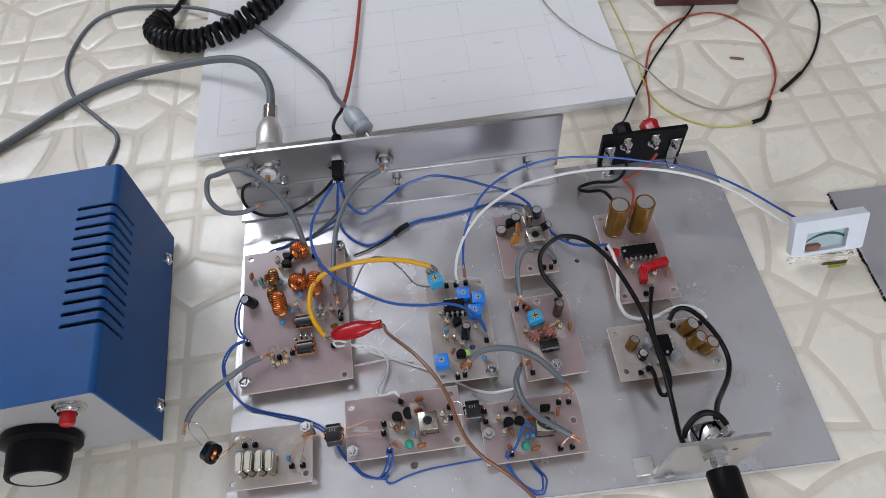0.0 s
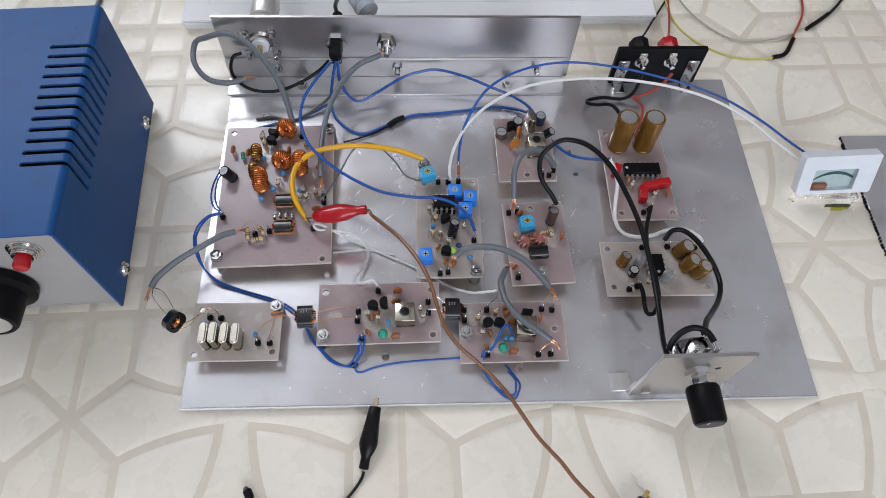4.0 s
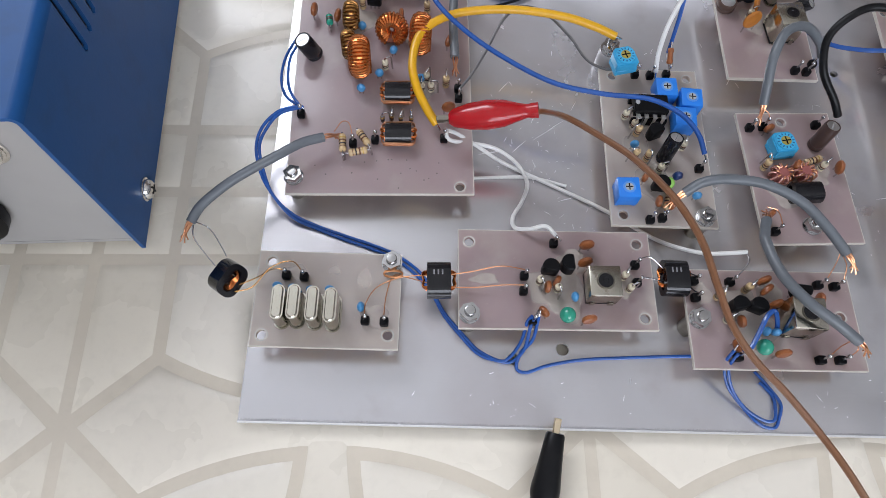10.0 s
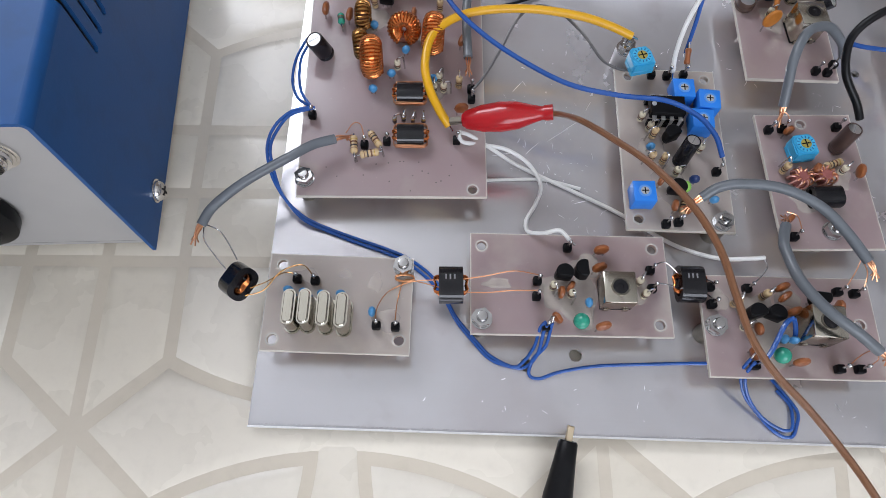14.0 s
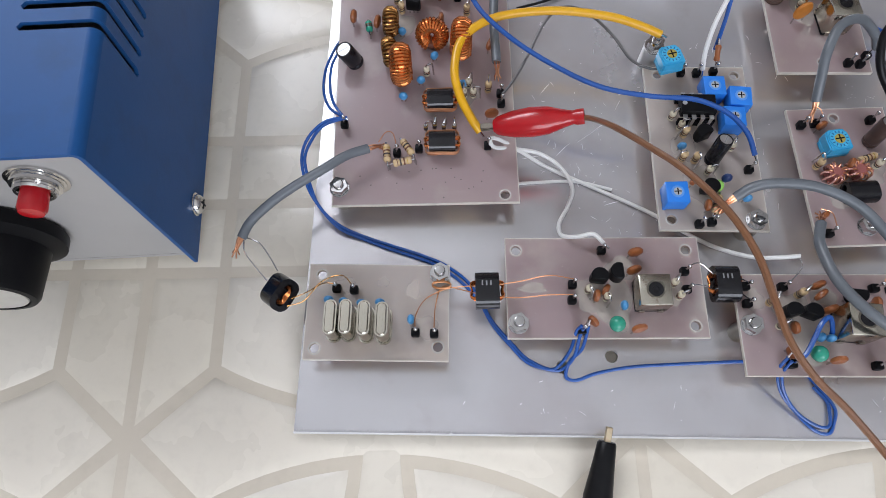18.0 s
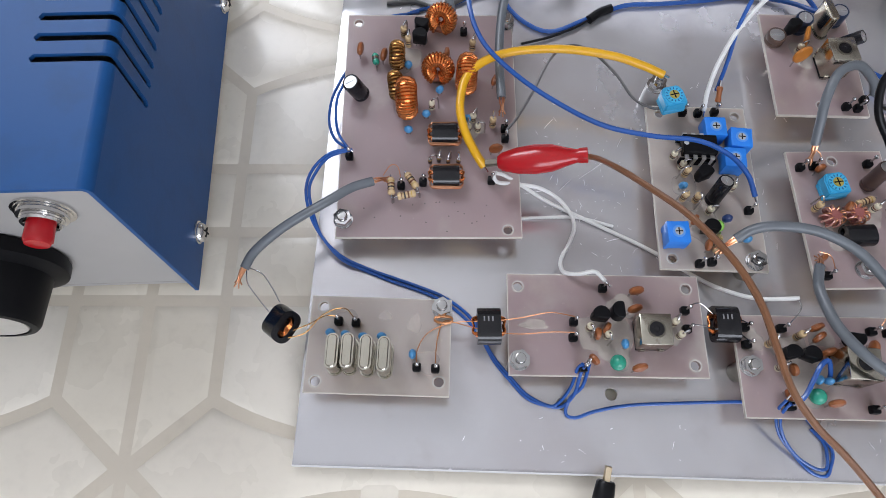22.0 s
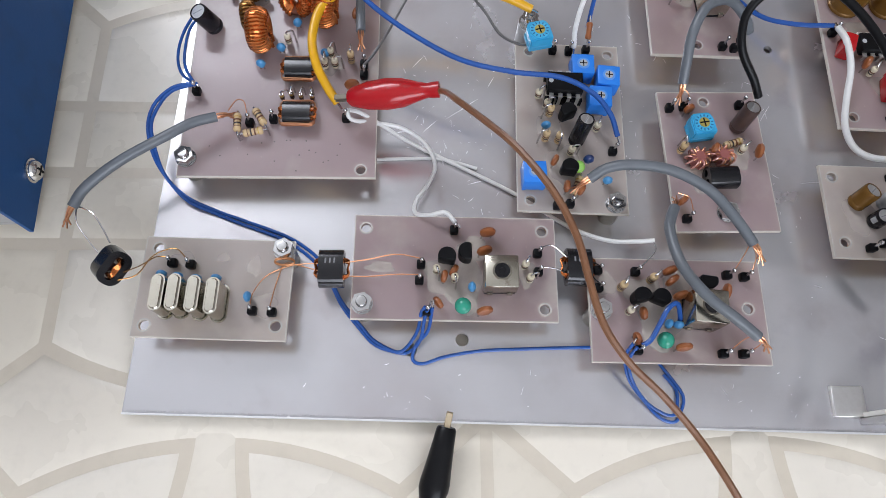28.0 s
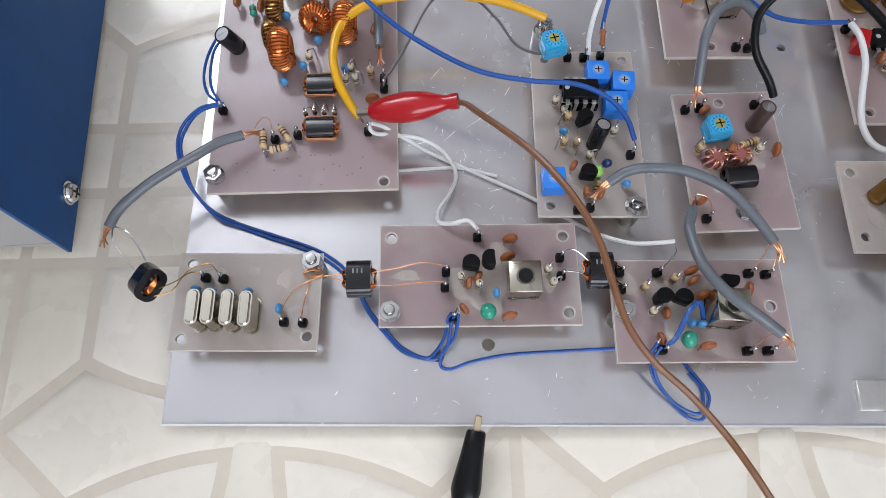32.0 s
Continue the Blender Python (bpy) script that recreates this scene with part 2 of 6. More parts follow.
def tube(bm, pts, r, seg=10, n=8, smooth=True):
    """A round wire of radius r along a way; r may be a list of one radius a place."""
    way = curve_points(pts, n) if smooth else [Vector(p) for p in pts]
    up, rings = None, []
    for i, p in enumerate(way):
        d = (way[min(i + 1, len(way) - 1)] - way[max(i - 1, 0)]).normalized()
        if up is None:
            up = d.orthogonal().normalized()
        up = (up - d * up.dot(d)).normalized()
        side = d.cross(up)
        rings.append([bm.verts.new(p + r * (math.cos(2 * math.pi * k / seg) * up + math.sin(2 * math.pi * k / seg) * side)) for k in range(seg)])
    for a, b in zip(rings, rings[1:]):
        for k in range(seg):
            bm.faces.new([a[k], a[(k + 1) % seg], b[(k + 1) % seg], b[k]])
    bm.faces.new(rings[0][::-1])
    bm.faces.new(rings[-1])
    return bm


def circle(x, y, r, seg=16):
    return [(x + r * math.cos(2 * math.pi * k / seg), y + r * math.sin(2 * math.pi * k / seg)) for k in range(seg)]


def rounded(x0, x1, y0, y1, r, seg=4):
    pts = []
    for cx, cy, a in ((x1 - r, y1 - r, 0), (x0 + r, y1 - r, 90), (x0 + r, y0 + r, 180), (x1 - r, y0 + r, 270)):
        pts += [(cx + r * math.cos(radians(a + 90 * k / seg)), cy + r * math.sin(radians(a + 90 * k / seg))) for k in range(seg + 1)]
    return pts


def sheet(bm, outline, holes, z0, z1, m=None):
    """A flat plate with real holes."""
    loops, edges = [], []
    for pts in (outline, *holes):
        vs = [bm.verts.new((x, y, z0)) for x, y in pts]
        edges += [bm.edges.new((vs[i], vs[(i + 1) % len(vs)])) for i in range(len(vs))]
        loops.append(vs)
    made = bmesh.ops.triangle_fill(bm, use_beauty=True, use_dissolve=False, edges=edges)
    low = [f for f in made["geom"] if isinstance(f, bmesh.types.BMFace)]
    grown = bmesh.ops.extrude_face_region(bm, geom=low)
    vs = [v for v in grown["geom"] if isinstance(v, bmesh.types.BMVert)]
    bmesh.ops.translate(bm, vec=(0, 0, z1 - z0), verts=vs)
    if m is not None:
        bmesh.ops.transform(bm, matrix=m, verts=vs + [v for l in loops for v in l])
    return bm


def structure(name, bm, material, label="", category=""):
    ob = part(name, bm, material)
    return tagged(ob, label, category, kind="structure")



# ---- parts helpers for small components ----


ring_pale = simple("etched_ring", (0.56, 0.53, 0.47), 0.5)


def mesh_of(name, bm, material):
    bmesh.ops.recalc_face_normals(bm, faces=bm.faces)
    smooth_edges(bm)
    bmesh.ops.scale(bm, vec=(U, U, U), verts=bm.verts)
    me = bpy.data.meshes.new(name)
    bm.to_mesh(me)
    bm.free()
    me.materials.append(material)
    return me


# ---- the room ----
structure("floor", box(B(), -1900, 2000, -2300, 1800, -712, -682), floor_tile, "dull brown tiled floor of the room", "floor")
structure("ceiling", box(B(), -1900, 2000, -2300, 1800, 1850, 1890), ceiling_paint, "plain white painted ceiling", "ceiling")
structure("wall_east", box(B(), 1650, 1750, -1500, 1312, -682, 1850), wall_paint, "plain grey painted wall", "wall")
turn = Matrix(((1, 0, 0, 0), (0, 0, -1, -1500), (0, 1, 0, 0), (0, 0, 0, 1)))
bm = sheet(B(), [(-1900, -682), (1650, -682), (1650, 1850), (-1900, 1850)], [[(-200, 300), (1290, 300), (1290, 1430), (-200, 1430)]], 0, 90, turn)
structure("wall_south", bm, wall_paint, "grey wall with a second window opening", "wall")
turn = Matrix(((1, 0, 0, 0), (0, 0, 1, 1312), (0, 1, 0, 0), (0, 0, 0, 1)))
bm = sheet(B(), [(-1900, -682), (2000, -682), (2000, 1850), (-1900, 1850)], [[(WX0, WZ0), (WX1, WZ0), (WX1, WZ1), (WX0, WZ1)]], 0, 90, turn)
structure("wall_north", bm, north_backlit, "unseen wall with a wide window opening, coloured dark brown as if backlit", "wall")
structure("wall_west", box(B(), -2000, -1900, -2300, 1800, -682, 1850), wall_paint, "plain grey painted wall", "wall")

table = thing("table", "plain brown wooden table under the vinyl cloth", "table", 130, 130, -4)
part("tabletop", box(B(), -750, 750, -550, 650, -28, 0, 3), wood, table)
for sx in (-690, 690):
    for sy in (-490, 590):
        part("leg", box(B(), sx - 28, sx + 28, sy - 28, sy + 28, -680, -28.1, 4), wood, table)

# ---- embossed cloth: raised panels between printed bands ----
cloth_base = structure("tablecloth", box(B(), -610, 870, -410, 770, -1.95, 0), cloth_band, "cream embossed vinyl cloth with beige banded pattern", "tablecloth")
SINK = 2.0  # the plate stands this much off the cloth on its bolt heads
cloth_base.location.z = -SINK * U
HALF, STRIP, RISE, BAND = 67.6, 21.5, 18.0, 1.7
LATTICE = pose(-46.0, -2.0, 0, 0, 0, 1.7)


def inset(pts, by):
    """The outline moved inwards by a distance."""
    area = sum(pts[i - 1][0] * pts[i][1] - pts[i][0] * pts[i - 1][1] for i in range(len(pts)))
    s = 1 if area > 0 else -1
    out = []
    n = len(pts)
    for i in range(n):
        a, b, c = Vector(pts[i - 1]), Vector(pts[i]), Vector(pts[(i + 1) % n])
        u, v = (b - a).normalized(), (c - b).normalized()
        nu, nv = Vector((-u.y, u.x)) * s, Vector((-v.y, v.x)) * s
        k = nu + nv
        k *= 1 / max(0.35, k.dot(nu))
        if k.length > 2.2:
            k *= 2.2 / k.length
        out.append(b + k * by)
    for turn in range(4):  # close edges that the move has turned over
        for i in range(n):
            j = (i + 1) % n
            if (out[j] - out[i]).dot(Vector(pts[j]) - Vector(pts[i])) < 0:
                out[i] = out[j] = (out[i] + out[j]) / 2
    return out


def bowed(p, q, bulge, n=7):
    p, q = Vector(p), Vector(q)
    d = q - p
    side = Vector((-d.y, d.x)).normalized()
    return [p + d * (k / n) + side * (bulge * 4 * (k / n) * (1 - k / n)) for k in range(n)]


def raised(pts, height=0.6):
    bm = B()
    low, mid, high = (inset(pts, BAND + e) for e in (0, 0.9, 2.8))
    rows = [[bm.verts.new((p.x, p.y, z)) for p in ring] for ring, z in ((low, 0.02), (mid, height * 0.62), (high, height))]
    n = len(pts)
    for a, b in zip(rows, rows[1:]):
        for i in range(n):
            bm.faces.new([a[i], a[(i + 1) % n], b[(i + 1) % n], b[i]])
    bm.faces.new(rows[-1])
    bm.faces.new(rows[0][::-1])
    return bm


KNEE = 6.6  # how far the corner panels keep from the crossing of the petals


def corner_outline():
    pts = [(STRIP, HALF - STRIP), (STRIP, RISE)]
    pts += bowed((STRIP, RISE), (HALF - KNEE, KNEE), -2.2)[1:]
    pts += bowed((HALF - KNEE, KNEE), (HALF - RISE, HALF - STRIP), -2.2)
    return [tuple(p) for p in pts] + [(HALF - RISE, HALF - STRIP)]


def petal_outline(end):
    up = [tuple(p) for p in bowed((STRIP, RISE), (HALF - KNEE, KNEE), -2.2)] + [(HALF - KNEE, KNEE)]
    if end > HALF - KNEE:
        up.append((end, KNEE))
    return [(1.2, 0)] + [(x, -y) for x, y in up] + up[::-1]


SHAPES = {  # outlines of the embossed lattice
    "corner": mesh_of("raised_panel", raised(corner_outline()), cloth),
    "petal": mesh_of("raised_panel", raised(petal_outline(HALF + BAND + 5.0)), cloth_petal),
    "petal_back": mesh_of("raised_panel", raised(petal_outline(HALF + BAND + 5.0), 0.575), cloth_petal),
    "petal_across": mesh_of("raised_panel", raised(petal_outline(HALF - KNEE + BAND + 4.2), 0.55), cloth_petal),
    "strip": mesh_of("raised_panel", raised([(0, 0), (STRIP, RISE), (STRIP, HALF - STRIP), (0, HALF - STRIP)], 0.5), cloth_strip),
    "knot": mesh_of("raised_panel", raised([(0, HALF - STRIP), (STRIP, HALF - STRIP), (STRIP, HALF), (0, HALF)], 0.5), cloth_strip),
}
FLIP = Matrix.Diagonal((-1, 1, 1, 1))
far_cloth = []


def cloth_piece(kind, m):
    m = Matrix.Translation((m.translation * U)) @ m.to_3x3().to_4x4()
    p = LATTICE.copy()
    p.translation *= U
    m = p @ m
    x, y = m.translation.x / U, m.translation.y / U
    near = -130 < x < 390 and -80 < y < 320
    if near:
        ob = new("raised_panel", SHAPES[kind])
        ob.parent, ob.matrix_basis = cloth_base, m
    else:
        far_cloth.append((kind, m))


for i in range(-3, 9):
    for j in range(-2, 7):
        if (i + j) % 2:
            continue
        turn = 0 if j % 2 == 0 else 90
        star = Matrix.Translation((i * HALF, j * HALF, 0)) @ Matrix.Rotation(radians(turn), 4, "Z")
        for q in (0, 180):
            for f in (Matrix.Identity(4), FLIP):
                spin = star @ Matrix.Rotation(radians(q), 4, "Z") @ f
                cloth_piece("strip", spin)
                if turn == 0:
                    cloth_piece("knot", spin)
                    cloth_piece("corner", spin)
            cloth_piece("petal_across" if turn else "petal_back" if q else "petal", star @ Matrix.Rotation(radians(q), 4, "Z"))
bm = B()
for kind, m in far_cloth:
    n = len(bm.verts)
    bm.from_mesh(SHAPES[kind])
    bm.verts.ensure_lookup_table()
    bmesh.ops.transform(bm, matrix=m, verts=bm.verts[n:])
bmesh.ops.recalc_face_normals(bm, faces=bm.faces)
me = bpy.data.meshes.new("raised_panels")
bm.to_mesh(me)
bm.free()
me.materials.append(cloth)
tagged(new("raised_panel_rest", me), kind="stuff").parent = cloth_base
KINDS = {}
BOARDS = {}


def comp(owner, key, build, x, y, rz=0, z=0.0, tilt=(0, 0)):
    """One component on a board, at a place of the plan; like components share their meshes. tilt: lean in degrees about x and y."""
    if key not in KINDS:
        KINDS[key] = [(n, mesh_of(n, bm, mat), lab) for n, bm, mat, lab in build()]
    cx, cy, turn = BOARDS[owner]
    a = radians(-turn)
    dx, dy = x - cx, y - cy
    m = pose((dx * math.cos(a) - dy * math.sin(a)) * U, (dx * math.sin(a) + dy * math.cos(a)) * U, z * U, 0, 0, rz - turn) @ pose(0, 0, 0, tilt[0], tilt[1], 0)
    top = None
    for n, me, lab in KINDS[key]:
        ob = new(n, me)
        if top is None:
            ob.parent, ob.matrix_basis, top = owner, m, ob
        else:
            ob.parent = top
        if lab:
            ob["label"] = lab
    return top


# materials of the components
ic_black = simple("ic_black", (0.006, 0.006, 0.007), 0.4, 0, (0.01, 0.01, 0.01), 300, Specular_IOR_Level=0.1)
ferrite = simple("ferrite", (0.007, 0.007, 0.009), 0.16, 0, (0.015, 0.015, 0.017), 250, Specular_IOR_Level=0.5)
can_tin = simple("can_tin", (0.56, 0.53, 0.45), 0.18, 1.0, (0.45, 0.42, 0.34), 300)
header_black = simple("header_black", (0.004, 0.004, 0.005), 0.4, 0, (0.006, 0.006, 0.006), 300, Specular_IOR_Level=0.1)
enamel = simple("enamelled_copper", (0.62, 0.2, 0.055), 0.2, 0.75, (0.3, 0.07, 0.02), 700)
enamel_dark = simple("dark_enamelled_wire", (0.4, 0.2, 0.06), 0.25, 0.8, (0.22, 0.1, 0.03), 700)
pink_wire = simple("pink_enamelled_wire", (0.62, 0.3, 0.25), 0.25, 0.4, (0.75, 0.58, 0.52), 900)
core_pink = simple("wound_core", (0.3, 0.1, 0.09), 0.4, 0, (0.2, 0.06, 0.05), 500)
bare_copper = simple("bare_copper", (0.72, 0.36, 0.2), 0.28, 1.0, (0.5, 0.25, 0.14), 500)
core_red = simple("iron_powder_core", (0.2, 0.06, 0.03), 0.5, 0, (0.12, 0.04, 0.02), 400)
disc_brown = simple("ceramic_brown", (0.28, 0.09, 0.027), 0.35, 0, (0.19, 0.055, 0.016), 500)
disc_orange = simple("ceramic_orange", (0.55, 0.2, 0.03), 0.4, 0, (0.4, 0.13, 0.02), 500)
cap_blue = simple("dipped_blue", (0.07, 0.27, 0.52), 0.3, 0, (0.04, 0.18, 0.4), 500)
trim_blue = simple("trimmer_blue", (0.02, 0.21, 0.72), 0.35, 0, (0.02, 0.16, 0.6), 300)
trim_cyan = simple("trimmer_cyan", (0.04, 0.36, 0.62), 0.35, 0, (0.03, 0.28, 0.5), 300)
dial_cyan = simple("dial_cyan", (0.06, 0.42, 0.68), 0.4, 0, (0.05, 0.34, 0.56), 300)
dial_dark = simple("dial_dark_blue", (0.01, 0.12, 0.3), 0.5)
dial_gold = simple("dial_gold", (0.5, 0.4, 0.1), 0.4, 0.4, (0.36, 0.27, 0.06), 400)
dial_blue = simple("dial_pale_blue", (0.1, 0.3, 0.72), 0.5, 0, (0.08, 0.25, 0.62), 300)
green_coat = simple("green_coating", (0.03, 0.3, 0.2), 0.2, 0, (0.02, 0.2, 0.13), 300)
green_bright = simple("bright_green_coating", (0.3, 0.6, 0.12), 0.25, 0, (0.2, 0.45, 0.08), 300)
sleeve_black = simple("capacitor_sleeve_black", (0.008, 0.008, 0.011), 0.22, 0, (0.016, 0.016, 0.02), 250, Specular_IOR_Level=0.4)
sleeve_gold = simple("capacitor_sleeve_gold", (0.2, 0.098, 0.018), 0.24, 0.35, (0.12, 0.055, 0.011), 150)
sleeve_brown = simple("capacitor_sleeve_brown", (0.06, 0.035, 0.03), 0.3, 0, (0.1, 0.06, 0.05), 250)
stripe_grey = simple("stripe_grey", (0.4, 0.41, 0.42), 0.4, 0, (0.3, 0.3, 0.32), 200)
can_top = simple("can_top", (0.75, 0.75, 0.74), 0.3, 0.9, (0.6, 0.6, 0.6), 200)
res_beige = simple("resistor_beige", (0.55, 0.4, 0.22), 0.4, 0, (0.45, 0.3, 0.15), 500)
res_pale = simple("resistor_pale", (0.62, 0.56, 0.42), 0.4, 0, (0.5, 0.44, 0.3), 500)
band_brown = simple("band_brown", (0.13, 0.04, 0.015), 0.4)
band_dark = simple("band_dark", (0.03, 0.02, 0.02), 0.4)
band_gold = simple("band_gold", (0.5, 0.33, 0.06), 0.3, 0.6)
red_plastic = simple("red_plastic", (0.4, 0.008, 0.012), 0.17, 0, (0.4, 0.015, 0.02), 250)
brass = simple("brass", (0.65, 0.45, 0.18), 0.25, 1.0, (0.5, 0.33, 0.1), 300)
white_plastic = simple("white_plastic", (0.75, 0.77, 0.8), 0.35, 0, (0.68, 0.7, 0.73), 100)


def k_header():
    bm = box(B(), -1.1, 1.1, -1.1, 1.1, 0, 2.4, 0.45, None, 2)
    pin = rod(B(), (0, 0, 2.4), (0.2, 0.1, 5.2), 0.33, 0.28, 8)
    lathe(pin, [(0, -0.7), (0.5, -0.4), (0.62, 0.1), (0.4, 0.6), (0, 0.9)], 8, Matrix.Translation((0.2, 0.1, 5.0)))
    return [("pin_header", bm, header_black, "black plastic pin header"), ("pin", pin, solder, "tinned pin with a solder blob")]


def legs(spots, z0, z1, r=0.25):
    return [("lead", rod(B(), (x, y, z0), (x, y, z1), r, r, 6), solder, "") for x, y in spots]


def k_to92():
    pts = [(2.25 * math.cos(radians(a)), 2.25 * math.sin(radians(a))) for a in range(-35, 216, 14)]
    bm = sheet(B(), pts, [], 2.2, 6.6)
    bmesh.ops.bevel(bm, geom=[e for e in bm.edges if e.calc_face_angle(0) > 1], offset=0.25, segments=1, affect="EDGES")
    return [("transistor", bm, ic_black, "black plastic transistor"), *legs([(-1.2, 0.3), (0, 0.3), (1.2, 0.3)], -0.3, 2.4)]


def k_disc(r, mat, label, lift=1.2):
    def build():
        m = Matrix.Translation((0, 0, lift + r)) @ Matrix.Rotation(radians(90), 4, "X")
        bm = lathe(B(), [(0, -0.85), (r * 0.55, -0.8), (r * 0.9, -0.5), (r, 0), (r * 0.9, 0.5), (r * 0.55, 0.8), (0, 0.85)], 18, m)
        return [("ceramic_capacitor", bm, mat, label), *legs([(-r * 0.6, 0), (r * 0.6, 0)], -0.3, lift + r * 0.5)]

    return build


def k_drop(r, mat, name, label):
    def build():
        bm = lathe(B(), [(0, 1.0), (r * 0.55, 1.2), (r, 1.2 + r * 0.9), (r * 0.85, 1.2 + r * 1.6), (r * 0.4, 1.2 + r * 2.1), (0, 1.2 + r * 2.2)], 14)
        for v in bm.verts:
            v.co.y *= 0.75
        return [(name, bm, mat, label), *legs([(-r * 0.4, 0), (r * 0.4, 0)], -0.3, 1.5)]

    return build


def k_ball(r, mat, label):
    def build():
        bm = lathe(B(), [(0, 0.6)] + [(r * math.sin(radians(a)), 0.6 + r - r * math.cos(radians(a))) for a in range(20, 180, 20)] + [(0, 0.6 + 2 * r)], 16)
        return [("dipped_inductor", bm, mat, label), *legs([(-r * 0.5, 0), (r * 0.5, 0)], -0.3, 1.4)]

    return build


def k_elco(r, h, mat, label):
    def build():
        bm = lathe(B(), [(0, 0.2), (r * 0.9, 0.2), (r, 0.6), (r, 1.3), (r * 0.94, 1.6), (r, 1.9), (r, h - 0.5), (r * 0.93, h), (r * 0.82, h), (r * 0.8, h - 0.25), (0, h - 0.25)], 24)
        top = lathe(B(), [(0, h - 0.22), (r * 0.78, h - 0.22), (r * 0.78, h - 0.1), (0, h - 0.1)], 20)
        score = B()
        box(score, -r * 0.6, r * 0.6, -0.12, 0.12, h - 0.1, h - 0.04)
        stripe = B()
        ring = [[stripe.verts.new(((r + 0.06) * math.cos(radians(a)), (r + 0.06) * math.sin(radians(a)), z)) for a in range(-20, 21, 8)] for z in (2.2, h - 0.7)]
        for i in range(len(ring[0]) - 1):
            stripe.faces.new([ring[0][i], ring[0][i + 1], ring[1][i + 1], ring[1][i]])
        lead = legs([(-r * 0.4, 0), (r * 0.4, 0)], -0.8, 0.4)
        return [("electrolytic_capacitor", bm, mat, label), ("end_disc", top, can_top, "silver aluminium end"), ("score_line", score, stripe_grey, ""), ("polarity_stripe", stripe, stripe_grey, ""), *lead]

    return build


def k_toroid(ring, sect, turns, wire, mat, label, core=None):
    """A ring core standing on its rim, axis along x, wound with wire."""

    def build():
        lift = ring + sect + wire + 0.2
        bm = B()
        rows = []
        for i in range(28):
            a = 2 * math.pi * i / 28
            rows.append([bm.verts.new(((sect * 1.15 * math.cos(b)), (ring + sect * math.sin(b)) * math.cos(a), lift + (ring + sect * math.sin(b)) * math.sin(a))) for b in [2 * math.pi * k / 8 + 0.39 for k in range(8)]])
        for i in range(28):
            for k in range(8):
                bm.faces.new([rows[i][k], rows[i][(k + 1) % 8], rows[(i + 1) % 28][(k + 1) % 8], rows[(i + 1) % 28][k]])
        coil, way = B(), []
        per = 10
        for i in range(turns * per + 1):
            a = radians(-70 + 320 * i / (turns * per))
            b = 2 * math.pi * i / per
            q = sect + wire * 1.1
            way.append((q * 1.2 * math.cos(b), (ring + q * math.sin(b)) * math.cos(a), lift + (ring + q * math.sin(b)) * math.sin(a)))
        tube(coil, way, wire, 6, 1, smooth=False)
        lead, lead2 = B(), B()
        tube(lead, [way[0], (way[0][0], way[0][1] * 0.8, 0.8), (way[0][0], way[0][1] * 0.8, -0.3)], wire, 6, 4)
        tube(lead2, [way[-1], (way[-1][0], way[-1][1] * 0.8, 0.8), (way[-1][0], way[-1][1] * 0.8, -0.3)], wire, 6, 4)
        return [("toroid_inductor", bm, core or core_red, label), ("winding", coil, mat, ""), ("lead", lead, mat, ""), ("lead", lead2, mat, "")]

    return build


def k_binocular(lx, wy, hz, lift, label, wind=True, outer=False):
    """A two-hole ferrite core, holes along x; outer: turns that go round its long sides."""

    def build():
        turn = Matrix(((0, 0, 1, -lx / 2), (1, 0, 0, 0), (0, 1, 0, lift + hz / 2), (0, 0, 0, 1)))
        r = hz * 0.42
        pts = rounded(-wy / 2, wy / 2, -hz / 2, hz / 2, r, 5)
        bm = sheet(B(), pts, [circle(-wy * 0.22, 0, hz * 0.2, 12), circle(wy * 0.22, 0, hz * 0.2, 12)], 0, lx, turn)
        out = [("ferrite_core", bm, ferrite, label)]
        if wind:
            w = B()
            way, y0, mid = [], wy * 0.22, lift + hz / 2
            for k in range(4):
                o, s = 0.22 * (k - 1.5), lx / 2 + 0.35 + 0.1 * k
                way += [(-s, -y0 + o, mid + o), (s, -y0 + o, mid + o), (s + 0.3, 0, mid + 2 * o), (s, y0 + o, mid + o), (-s, y0 + o, mid + o), (-s - 0.3, 0, mid + 2 * o)]
            tube(w, way, 0.24, 6, 4)
            out.append(("winding", w, enamel, ""))
        if outer:
            for side in (-1, 1):
                w, way = B(), []
                for k in range(3):
                    o, s = 0.5 * (k - 0.6), lx / 2 + 0.3
                    way += [(-s, side * wy * 0.22, mid + 0.2), (s, side * wy * 0.22, mid + 0.2), (s, side * (wy / 2 + 0.32), mid + o), (0, side * (wy / 2 + 0.36), mid + o), (-s, side * (wy / 2 + 0.32), mid + o)]
                tube(w, way, 0.25, 6, 3)
                out.append(("outer_winding", w, bare_copper, ""))
        return out

    return build


